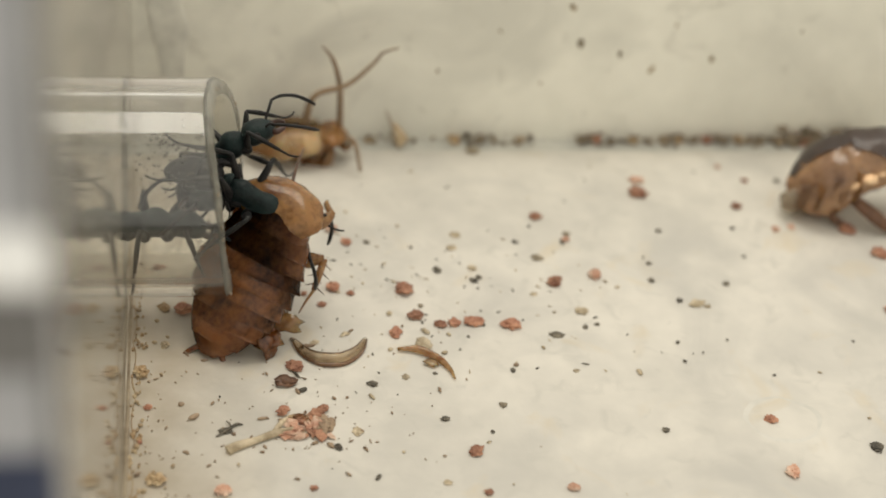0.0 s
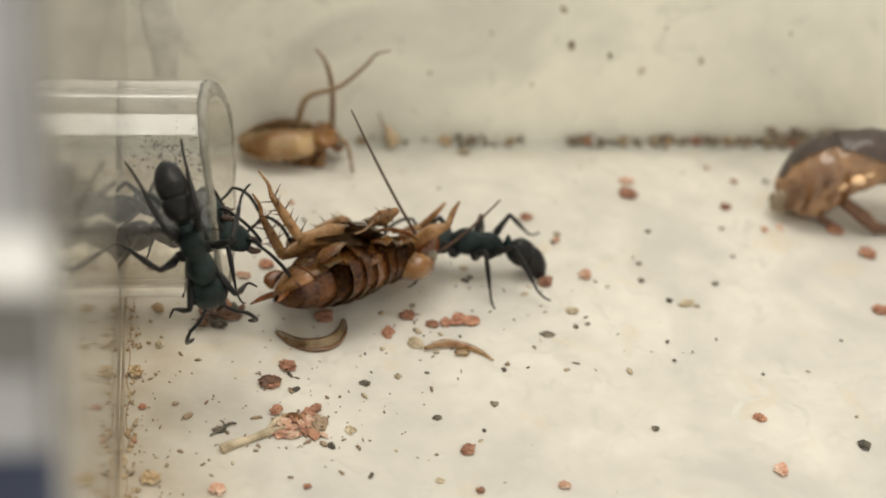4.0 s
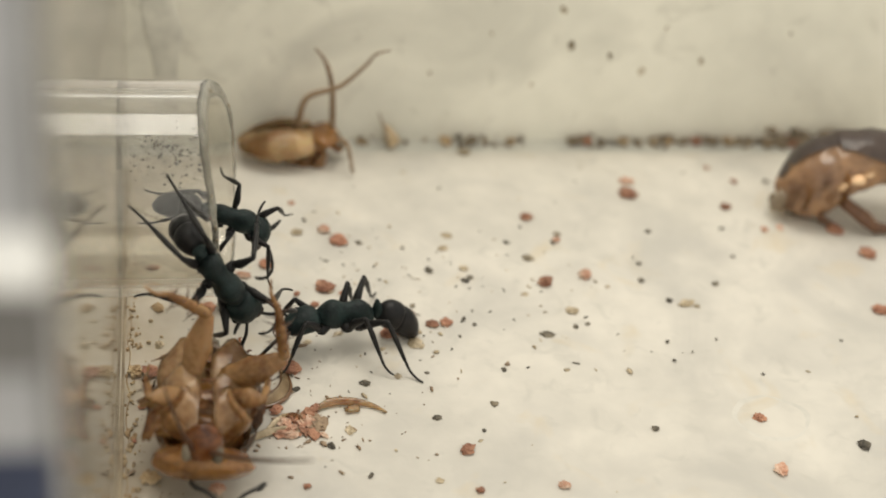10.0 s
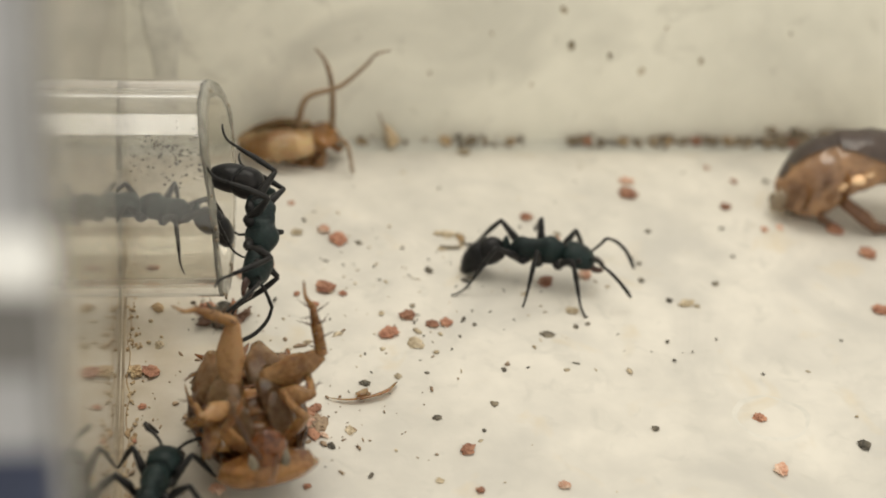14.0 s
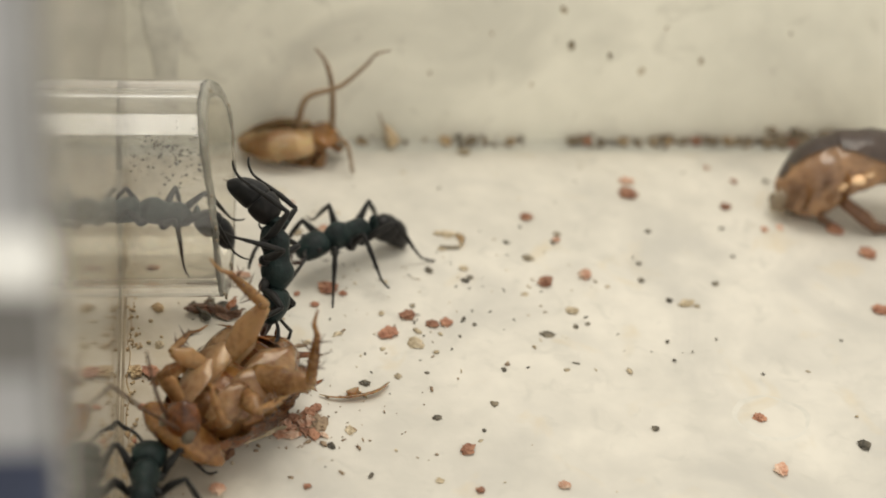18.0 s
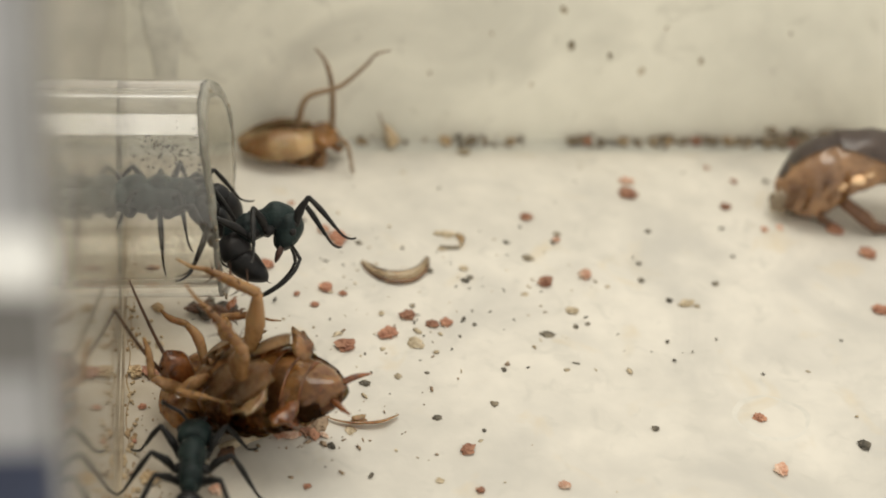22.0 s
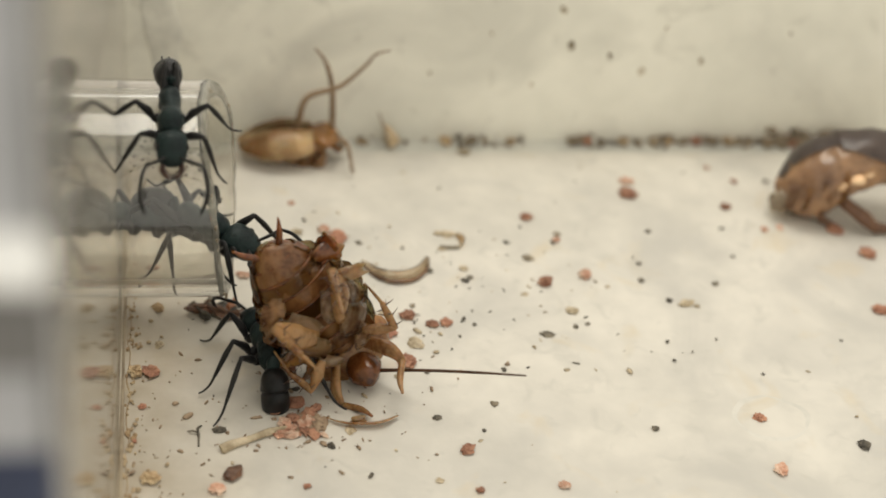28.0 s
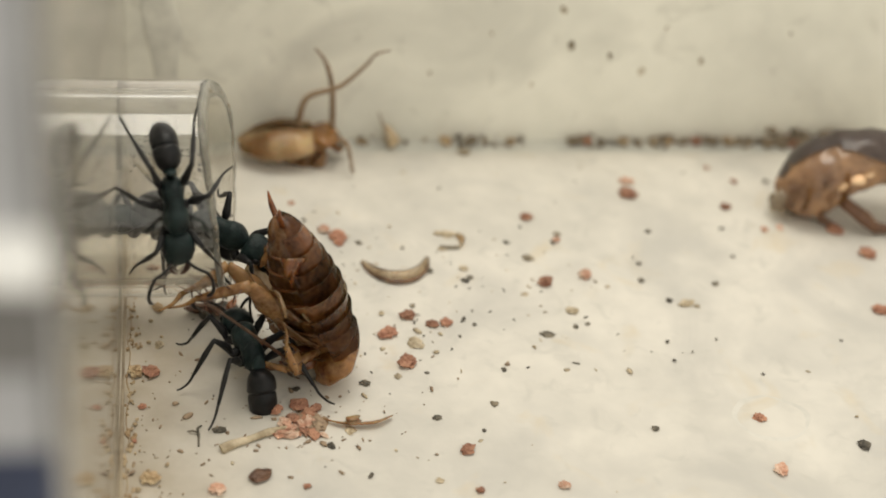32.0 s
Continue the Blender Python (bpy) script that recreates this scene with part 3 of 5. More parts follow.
ANTS = {
    "puller": build_ant("ant", "black-green ant clinging to the tube mouth and hauling the cockroach"),
    "helper": build_ant("ant", "black ant at the rim of the clear tube"),
    "walker": build_ant("ant", "black-green ant running about the cream floor"),
    "lower": build_ant("ant", "black-green ant tugging at the dead cockroach from the floor"),
}
for key, size in (("puller", 1.08), ("helper", 0.94), ("lower", 1.02), ("walker", 1.04)):
    ANTS[key][0].scale = (size, size, size)


# ---- cockroaches ----
def roach_leg(parent, hip, knee, ankle, tip, k=1.0, mat=M_ROACHLEG):
    hip, knee, ankle, tip = [Vector(p) for p in (hip, knee, ankle, tip)]
    mid = hip.lerp(knee, 0.5)
    bm = limb(bmesh.new(), [hip, mid, knee], [0.42 * k, 0.72 * k, 0.30 * k], 12, 5, 0.62)
    part("thigh", bm, mat, parent)
    bm = limb(bmesh.new(), [knee, knee.lerp(ankle, 0.5), ankle], [0.26 * k, 0.28 * k, 0.18 * k], 8, 4)
    shin = part("shin", bm, mat, parent)
    d = (ankle - knee).normalized()
    side = d.orthogonal().normalized()
    for j in range(9):
        a = j * 2.4
        p = knee.lerp(ankle, 0.10 + 0.095 * j)
        out = (side * math.cos(a) + d.cross(side) * math.sin(a)) * 0.85 * k + d * 0.4 * k
        part("spine", limb(bmesh.new(), [p, p + out * 0.5, p + out], [0.07 * k, 0.045 * k, 0.01], 5, 1), M_BRISTLE, shin)
    bm = limb(bmesh.new(), [ankle, ankle.lerp(tip, 0.5) + Vector((0, 0, 0.15)), tip], [0.13 * k, 0.10 * k, 0.05 * k], 6, 4)
    part("foot", bm, mat, shin)


HIND, HIND_HIP = [], (-1.0, 0.9, -2.2)


def hind_leg(parent, s, k=1.08):
    """A hind leg folded at the knee, hinged at the hip so that the ants can tug at it."""
    knee, ankle, tip = Vector((-0.9, s * 0.8, -3.4)), Vector((1.6, s * 0.1, -5.2)), Vector((3.0, -s * 0.3, -6.0))
    bm = limb(bmesh.new(), [(0, 0, 0), knee * 0.5 + Vector((0, s * 0.2, 0.1)), knee], [0.5 * k, 0.8 * k, 0.36 * k], 14, 5, 0.62)
    thigh = part("hind_leg", bm, M_ROACHLEG, parent, "thick tan hind leg", at(HIND_HIP[0], s * HIND_HIP[1], HIND_HIP[2]))
    bm = limb(bmesh.new(), [knee, knee.lerp(ankle, 0.5), ankle], [0.30 * k, 0.30 * k, 0.17 * k], 9, 4)
    foot = limb(bmesh.new(), [ankle, ankle.lerp(tip, 0.5) + Vector((0, 0, 0.2)), tip], [0.15 * k, 0.10 * k, 0.05 * k], 6, 4)
    part("foot", foot, M_ROACHLEG, thigh)
    d = (ankle - knee).normalized()
    side = d.orthogonal().normalized()
    for j in range(14):
        a = j * 2.4
        p = knee.lerp(ankle, 0.06 + 0.066 * j)
        out = (side * math.cos(a) + d.cross(side) * math.sin(a)) * 0.9 * k + d * 0.45 * k
        part("spine", limb(bmesh.new(), [p, p + out * 0.5, p + out], [0.06 * k, 0.04 * k, 0.01], 5, 1), M_BRISTLE, thigh)
    part("shin", bm, M_ROACHLEG, thigh)
    return thigh


def build_roach(name, label, back, belly, membrane, wrap):
    """A dead cockroach along x, head forwards, about 13 mm long, back upwards."""
    r = tagged(new(name), label, "cockroach")
    n = 8

    def girth(f):
        f = min(max(f, 0.0), 1.0)
        return (0.80 + 0.20 * min(1.0, f * 3)) * (1 - f ** 1.9) ** 0.72 + 0.05

    for i in range(n):
        x = 0.4 - 0.90 * i
        rows = []
        for dx, k in ((0.30, 0.90), (0.12, 0.965), (-0.35, 0.985), (-0.72, 1.0), (-0.86, 0.95 if i < n - 1 else 0.5)):
            g = girth((0.6 - x - dx) / 7.7) * k
            rows.append((x + dx, 2.8 * g, 1.7 * g, 0.02))
        bm = lathe_x(bmesh.new(), smooth_prof(rows, 3), 30, rough=0.18, seed=1.3)
        part("abdomen_ring", bm, belly if i < 4 else membrane, r, "red-brown ring of the abdomen", at(0, 0, 0, 2 * math.sin(i * 2.2), 0.8 * i, 1.5 * math.sin(i * 1.7)))
    bm = lathe_x(bmesh.new(), smooth_prof([(0.4, 1.0, 0.8, 0), (0.8, 1.9, 1.4, 0), (2.0, 2.1, 1.5, 0.05), (3.2, 1.6, 1.2, 0), (3.6, 0.8, 0.6, -0.1)], 4), 24, rough=0.3, seed=8)
    part("thorax", bm, belly, r)
    bm = blob(bmesh.new(), (3.3, 0, 0.7), (1.8, 2.6, 0.85), (0, 16, 0), 28, 16, 0.16, 1.6, 2.0)
    part("pronotum", bm, back, r, "rounded red-brown shield behind the head")
    bm = blob(bmesh.new(), (4.6, 0, -0.6), (0.85, 1.05, 1.25), (0, -25, 0), 20, 14, 0.14, 1.5, 4.0)
    head = part("head", bm, back, r, "red-brown head")
    for s in (1, -1):
        part("eye", blob(bmesh.new(), (4.85, s * 0.84, -0.2), (0.42, 0.3, 0.6), u=12, v=8), M_GRAIN, head, "black eye")
        # wing: a thin curved blade that wraps the abdomen
        bm = bmesh.new()
        grid = []
        na, nt = 12, 26
        for a in range(na + 1):
            row = []
            for t in range(nt + 1):
                u, v = a / na, t / nt
                half = math.sin(math.pi * min(1, 0.16 + 0.84 * v)) ** 0.55
                ragged = 1 + 0.16 * noise.noise(Vector((v * 9, s * 3, 1.0))) * u
                ang = radians(84 - wrap * u * ragged * (0.75 + 0.25 * half))
                rad = 1 + 0.07 * noise.noise(Vector((u * 3.2, v * 6, s * 4))) + 0.028 * noise.noise(Vector((u * 9, v * 16, s * 2)))
                w = (2.95 * half + 0.25) * rad
                row.append(bm.verts.new((1.9 - 8.6 * v * (1 - 0.10 * noise.noise(Vector((u * 5, s * 2, 7))) * v), s * w * math.cos(ang) + s * 0.05, (1.95 * half + 0.1) * rad * math.sin(ang) + 0.1)))
            grid.append(row)
        for a in range(na):
            for t in range(nt):
                bm.faces.new((grid[a][t], grid[a][t + 1], grid[a + 1][t + 1], grid[a + 1][t]))
        bmesh.ops.solidify(bm, geom=bm.faces[:], thickness=0.09)
        part("wing", bm, membrane, r, "pale translucent wing along the abdomen", at(0, s * 0.35, 0.25))
        # fan of long hip lobes under the thorax
        for x, q, l in ((3.1, 0.6, 2.2), (2.0, 0.3, 2.9), (0.8, -0.2, 3.3)):
            tip = (x - l * 0.75, s * (0.85 + q * 0.8), -2.5)
            part("hip", limb(bmesh.new(), [(x, s * (0.6 + q * 1.4), -0.7), (x - l * 0.35, s * (1.15 + q), -2.1), tip], [0.5, 0.98, 0.62], 14, 5, 0.55), M_ROACHLEG, r, "tan hip lobe")
    return r


NAPE = (2.3, 0, 0.35)
FEELERS, FEELER_REST = [], {-1: (0, -5, -72), 1: (0, 50, 28)}


def feeler_root(s):
    return (2.6, s * 0.4, -0.8)



def shell_arc(bm, rows, a0, a1, n=18, thick=0.10, rough=0.0, seed=0.0, slant=0.0):
    """A thin curved plate round the body's axis: rows of (x, half width, half height, z), swept from a0 to a1 degrees; slant widens it along x."""
    grid = []
    for x, w, h, z in rows:
        line = []
        for k in range(n + 1):
            a = radians(a0 + (a1 + slant * (x - rows[0][0]) - a0) * k / n)
            j = 1 + rough * noise.noise(Vector((x * 0.9 + seed, math.cos(a) * 1.6, math.sin(a) * 1.6)))
            line.append(bm.verts.new((x, w * j * math.cos(a), z + h * j * math.sin(a))))
        grid.append(line)
    for p, q in zip(grid, grid[1:]):
        for k in range(n):
            bm.faces.new((p[k], p[k + 1], q[k + 1], q[k]))
    bmesh.ops.solidify(bm, geom=bm.faces[:], thickness=thick)
    return bm


def leaf_plate(bm, root, tip, width, up, thick=0.3, cup=0.25):
    """A leaf-shaped hip plate from root to tip, cupped, its broad face towards up."""
    root, tip = Vector(root), Vector(tip)
    d = tip - root
    side = d.cross(Vector(up)).normalized()
    nrm = side.cross(d).normalized()
    grid = []
    for i in range(11):
        f = i / 10
        w = width * (0.42 + 0.58 * math.sin(math.pi * min(1.0, 0.15 + f * 0.75))) * (1 - 0.55 * max(0.0, f - 0.72) / 0.28)
        grid.append([bm.verts.new(root + d * f + side * w * (k / 4 - 1) + nrm * (cup * width * (1 - (k / 4 - 1) ** 2) + 0.25 * math.sin(math.pi * f))) for k in range(9)])
    for p, q in zip(grid, grid[1:]):
        for k in range(8):
            bm.faces.new((p[k], p[k + 1], q[k + 1], q[k]))
    bmesh.ops.solidify(bm, geom=bm.faces[:], thickness=thick)
    return bm


def build_prey(label):
    """The dead nymph that the ants haul: plump ringed abdomen, leaf-like hips, a shield on a thin neck, spiny legs."""
    r = tagged(new("cockroach"), label, "cockroach")

    def girth(f):
        f = min(max(f, 0.0), 1.0)
        return (0.84 + 0.16 * min(1.0, f * 3)) * (1 - f ** 2.2) ** 0.66 + 0.04

    core = [(1.0 - 7.6 * f, 2.72 * girth(f), 1.75 * girth(f), -0.05) for f in [k / 12 for k in range(13)]]
    part("gut", lathe_x(bmesh.new(), smooth_prof([(1.5, 0.5, 0.4, 0)] + core, 2), 26, rough=0.2, seed=2.0), M_STERNITE, r, "amber soft inside of the abdomen")
    for i in range(8):
        x = 0.9 - 0.92 * i
        rows = []
        for dx, k in ((0.25, 0.97), (-0.1, 1.01), (-0.55, 1.045), (-0.98, 1.09)):
            g = girth((1.0 - x - dx) / 7.6) * k
            rows.append((x + dx, 3.05 * g, 2.0 * g, 0.0))
        tilt = at(0, 0, 0, 1.5 * math.sin(i * 2.2), 0.4 * i, 1.2 * math.sin(i * 1.7))
        part("back_plate", shell_arc(bmesh.new(), smooth_prof(rows, 2), -22, 202, 24, 0.13, 0.06, i * 0.7), M_TERGITE, r, "dark red-brown back plate", tilt)
        rows = [(x, w * 0.93, h * 0.98, z) for x, w, h, z in rows]
        part("belly_plate", shell_arc(bmesh.new(), smooth_prof(rows, 2), 196, 344, 16, 0.10, 0.10, i + 3.0), (M_STERNITE, M_FILM)[i % 2], r, "pale amber belly plate", tilt)
        x1, w1, h1, z1 = rows[-1]
        edge = [(x1 + 0.05, w1 * 0.98 * math.cos(radians(a)), z1 + h1 * 0.98 * math.sin(radians(a))) for a in range(198, 344, 12)]
        part("plate_edge", limb(bmesh.new(), edge, [0.05, 0.10, 0.07, 0.11, 0.05], 6, 2), M_TERGITE, r, "dark rim of a belly plate", tilt)
    bm = lathe_x(bmesh.new(), smooth_prof([(0.4, 1.4, 0.9, 0), (0.9, 2.1, 1.4, 0), (1.7, 2.0, 1.4, 0.05), (2.4, 1.1, 0.9, 0.1), (2.9, 0.6, 0.5, 0.1)], 4), 22, rough=0.3, seed=8)
    part("thorax", bm, M_BELLY, r)
    for x, w in ((1.5, 2.7), (2.3, 2.3)):
        rows = [(x + 0.6, w * 0.86, 1.5, 0.0), (x + 0.1, w * 0.98, 1.7, 0.0), (x - 0.7, w * 1.05, 1.85, 0.0)]
        part("thorax_plate", shell_arc(bmesh.new(), smooth_prof(rows, 3), -16, 196, 20, 0.14, 0.06, x), M_TERGITE, r, "dark red-brown thorax plate")
    for s in (1, -1):
        for x, y, l, w in ((2.5, 1.1, 2.5, 0.85), (1.4, 1.35, 3.4, 1.15), (0.1, 1.4, 4.3, 1.4)):
            part("hip", leaf_plate(bmesh.new(), (x, s * y, -0.9), (x - l * 0.92, s * (y * 0.45 + 0.7), -2.5), w, (0.3, s * 0.35, -1)), M_HIP, r, "leaf-shaped tan hip plate")
        part("cercus", limb(bmesh.new(), [(-6.0, s * 0.6, 0.1), (-6.8, s * 1.2, 0.15), (-7.5, s * 1.6, 0.3)], [0.22, 0.18, 0.05], 7, 3), M_TERGITE, r)
        roach_leg(r, (0.6, s * 1.4, -2.3), (1.6, s * 3.0, -2.7), (-0.4, s * 3.3, -2.6), (-2.0, s * 3.2, -2.2), 0.85)
        HIND.append((hind_leg(r, s), s))
    # shield, head and fore legs nod together at the neck
    dome = blob(bmesh.new(), (1.0, 0, 0.25), (1.8, 2.75, 1.0), (0, 12, 0), 28, 16, 0.14, 1.6, 2.0)
    shield = part("pronotum", dome, M_SHIELD, r, "rounded amber shield behind the head", at(*NAPE))
    part("head", blob(bmesh.new(), (2.0, 0, -1.0), (0.9, 1.0, 1.35), (0, -25, 0), 20, 14, 0.14, 1.5, 4.0), M_TERGITE, shield, "red-brown head")
    for s in (1, -1):
        part("eye", blob(bmesh.new(), (2.3, s * 0.80, -0.6), (0.42, 0.32, 0.6), u=12, v=8), M_GRAIN, shield, "black eye")
        reach = 11.0 if s < 0 else 5.5
        ends = [(0, 0, 0), (reach * 0.3, 0, 0.15), (reach * 0.65, 0, 0.1), (reach, 0, -0.1)]
        FEELERS.append(part("antenna", limb(bmesh.new(), ends, [0.13, 0.10, 0.09, 0.05], 7, 6), M_BRISTLE, shield, "stiff dark brown antenna", at(*feeler_root(s), *FEELER_REST[s])))
        fore = limb(bmesh.new(), [(0.6, s * 0.9, -0.8), (1.5, s * 1.9, -2.0), (2.4, s * 2.2, -2.6)], [0.34, 0.5, 0.26], 10, 4, 0.65)
        limb(fore, [(2.4, s * 2.2, -2.6), (2.9, s * 1.4, -3.6), (3.3, s * 1.1, -4.4)], [0.22, 0.2, 0.08], 8, 4)
        part("fore_leg", fore, M_ROACHLEG, shield, "short tan fore leg")
    for i in range(13):
        q = random.Random(70 + i)
        bm = blob(bmesh.new(), (0, 0, 0), (q.uniform(0.5, 1.4), q.uniform(0.35, 0.8), 0.11), u=18, v=8, rough=0.8, freq=1.6, seed=i * 2.3)
        for w in bm.verts:
            w.co.z += 0.16 * (w.co.x ** 2 - w.co.y ** 2) * (-1) ** i
        part("torn_flap", bm, (M_STERNITE, M_TERGITE, M_FILM, M_HIP)[i % 4], r, "torn flap of cuticle",
             at(q.uniform(-4.5, 2.0), (-1) ** i * q.uniform(1.6, 2.9), q.uniform(-2.0, 0.0), q.uniform(-60, 60), q.uniform(-30, 30), q.uniform(0, 180)))
    return r, shield


PREY, SHIELD = build_prey("dead amber cockroach nymph with spiny legs, hauled by ants")
PREY.scale = (1.12, 1.12, 1.12)

back_roach = build_roach("cockroach", "dead tan cockroach lying at the foot of the back wall", M_SHIELD, M_STERNITE, M_PALE, 105)
back_roach.matrix_basis = BACK_ROACH
K = 1 / 0.68
for pts, rr in (([(2.9, 0.3, 1.0), (3.1, 0.2, 4.4), (2.75, 0.1, 6.8), (2.0, 0.0, 8.2)], [0.42, 0.36, 0.26, 0.1]),
                ([(0.1, 0, 1.4), (1.1, -0.1, 4.0), (3.7, -0.2, 4.8), (5.8, -0.1, 6.4), (6.6, 0, 7.2), (7.8, 0, 7.5)], [0.5, 0.42, 0.32, 0.24, 0.18, 0.1]),
                ([(3.3, -1.6, 1.0), (3.9, -2.2, 0.6), (4.1, -3.0, -1.4)], [0.3, 0.26, 0.22])):
    part("leg", limb(bmesh.new(), [[v * K for v in p] for p in pts], [v * 0.9 for v in rr], 8, 5), M_DULLLEG, back_roach, "thin tan leg sticking out")
part("wing_scrap", blob(bmesh.new(), (-1.6, -2.75, 0.7), (0.95, 0.3, 0.8), (12, 25, 0), 18, 12, 0.5, 1.5, 6.0), M_TAIL, back_roach, "pale scrap of wing on the flank")

# a glossy dead cockroach on its side by the back wall: slate-dark back, amber flank, clear pale tail tip
side_roach = tagged(new("cockroach"), "glossy amber-brown dead cockroach with a dark back, on its side", "cockroach")
side_roach.matrix_basis = SIDE_ROACH
prof = [(-2.35, 0.25, 0.25, 2.3), (-2.0, 0.8, 0.8, 2.35), (-1.2, 1.95, 1.9, 2.5), (-0.3, 2.65, 2.6, 2.75), (0.8, 2.95, 2.95, 3.1), (1.9, 2.9, 2.85, 3.65),
        (3.2, 2.55, 2.5, 4.3), (4.8, 2.3, 2.2, 4.75), (6.6, 2.05, 1.95, 4.9), (9.0, 1.9, 1.8, 4.8), (12.0, 1.5, 1.5, 4.4)]
part("flank", lathe_x(bmesh.new(), smooth_prof(prof, 5), 40, rough=0.3, seed=5.0), M_COPPER, side_roach, "glossy amber flank")
part("back_shell", shell_arc(bmesh.new(), smooth_prof([(x, w * 1.05 + 0.05, h * 1.05 + 0.05, z) for x, w, h, z in prof[1:]], 4), 0, 96, 22, 0.14, 0.07, 4.0, 2.0), M_DARKSHELL, side_roach, "slate-dark glossy wing cover")
part("fore_shell", shell_arc(bmesh.new(), smooth_prof([(x, w * 1.10, h * 1.10, z) for x, w, h, z in prof[5:]], 4), 50, 112, 22, 0.16, 0.07, 2.0, 13.0), M_DARKSHELL, side_roach, "slate-dark shield")
part("tail_tip", blob(bmesh.new(), (-1.75, -0.55, 1.5), (0.95, 0.85, 1.15), (0, 24, 0), 22, 14, 0.4, 1.4, 3.0), M_TAIL, side_roach, "pale clear tail tip")
# small plates added and tilted to the lamp, for the flank's glint
for k, (x, y, z, a, b, tx, ty) in enumerate(((2.9, -2.5, 4.6, 0.95, 0.55, 24, -16), (1.9, -2.7, 4.1, 0.55, 0.35, 30, -20), (4.0, -2.2, 4.85, 0.65, 0.35, 20, -8))):
    bm = blob(bmesh.new(), (0, 0, 0), (a, b, 0.25), (0, 0, 0), 24, 14, 0.5, 1.5, 7.0 + k)
    part("wing_fold", bm, M_GLINT, side_roach, "added golden plate that makes the glint on the flank", at(x, y, z, tx, ty, -10 + 9 * k))
for k in range(4):
    x, w, h, z = -1.3 + 1.05 * k, (1.98, 2.72, 2.98, 2.86)[k], (1.94, 2.68, 2.98, 2.8)[k], (2.5, 2.82, 3.2, 3.75)[k]
    row = [(x - 0.5, w * 0.93, h * 0.93, z - 0.12), (x, w, h, z), (x + 0.6, w * 1.02, h * 1.02, z + 0.16)]
    part("belly_ring", shell_arc(bmesh.new(), smooth_prof(row, 3), 150, 300, 20, 0.10, 0.10, k * 1.9), (M_COPPER, M_SHIELD)[k % 2], side_roach, "copper-brown belly ring")
for q, rr in (([(0.9, -1.6, 1.0), (1.3, -2.0, 0.55), (1.9, -2.3, 0.35)], [0.35, 0.42, 0.3]), ([(2.6, -1.9, 2.2), (4.2, -3.0, 1.3), (5.4, -3.4, 0.45)], [0.5, 0.62, 0.4]), ([(5.2, -3.2, 0.6), (6.6, -3.4, 0.5), (8.4, -3.2, 0.3)], [0.42, 0.36, 0.2])):
    part("leg", limb(bmesh.new(), q, rr, 10, 4, 0.7), M_CHIP, side_roach, "bent dull brown leg")

# ---- litter on the floor ----
def lump(name, x, y, size, mat, label, category, seed, flat=0.42, group="food crumbs on the floor", z=0.0):
    """A small uneven crumb lying on the floor."""
    rnd = random.Random(seed)
    bm = bmesh.new()
    a, b = size * rnd.uniform(0.42, 0.56), size * rnd.uniform(0.34, 0.5)
    h = min(a, b) * flat
    blob(bm, (0, 0, h * 0.7), (a, b, h), (0, 0, 0), 16, 10, 0.75, 2.3, seed * 1.37)
    if size > 0.7:
        blob(bm, (a * 0.6, b * 0.3, h * 0.5), (a * 0.5, b * 0.5, h * 0.6), (0, 0, 0), 8, 6, 0.5, 2.0, seed * 2.1)
    ob = part(name, bm, mat, None, "", at(x, y, z - 0.02, 0, 0, rnd.uniform(0, 360)), smooth=size < 0.5)
    return tagged(ob, label, category, group)


for i, (x, y, s) in enumerate(RED_CRUMBS):
    lump("food_crumb", x, y, s, M_RED, "brick-red dry food crumb on the cream floor", "crumb", i + 1)
for i, (x, y, s) in enumerate(PEACH_CRUMBS):
    lump("food_crumb", x, y, s, M_PEACH, "pale peach food crumb on the cream floor", "crumb", i + 101)
for i, (x, y, s) in enumerate(GRAINS):
    lump("grain", x, y, s * 0.85, M_GRAIN, "small dark grain on the cream floor", "grain", i + 201, 0.3, "dark grains on the floor")
for i, (x, y, s) in enumerate(FLAKES):
    lump("flake", x, y, s * 0.9, M_FLAKE, "thin tan flake on the cream floor", "flake", i + 301, 0.16, "tan flakes on the floor")

# crust of dirt along the foot of the back wall, each clump its own
for i, (x, s) in enumerate(BACK_CLUMPS):
    lump("dirt_clump", x, YB - 0.7, s * 0.72, (M_SCUM, M_DIRT, M_DIRT, M_SCUM, M_DIRT, M_RED, M_DIRT)[i % 7], "dark dirt clump at the foot of the back wall", "dirt", i + 401, 0.8, "dirt clumps along the back wall", -0.3)
for i, (x, z, s) in enumerate(WALL_SPECKS):
    ob = part("speck", blob(bmesh.new(), (0, 0, 0), (s * 0.5, 0.1, s * 0.75), u=8, v=6, rough=0.5, seed=i), M_FLAKE, None, "", at(x, YB - 0.05, z, 0, (i * 37) % 60 - 30, 0))
    tagged(ob, "small dark speck stuck on the hazy back wall", "speck", "specks on the back wall")

bm = bmesh.new()
rnd = random.Random(9)
for lo, hi, n in ((-5.0, 1.0, 8), (2.4, 9.0, 20), (13.0, 34.5, 95), (30.0, 38.0, 70)):
    for i in range(n):
        s = rnd.uniform(0.06, 0.26) * (1.6 if lo > 29 else 1)
        blob(bm, (rnd.uniform(lo, hi), YB - 0.1 - 1.3 * rnd.random() ** 1.6, -0.3 + (0.9 if lo > 29 else 0.45) * rnd.random() ** 2), (s * 1.3, s * 0.8, s), (rnd.uniform(0, 90), 0, rnd.uniform(0, 180)), 7, 5, 0.9, 1.9, i)
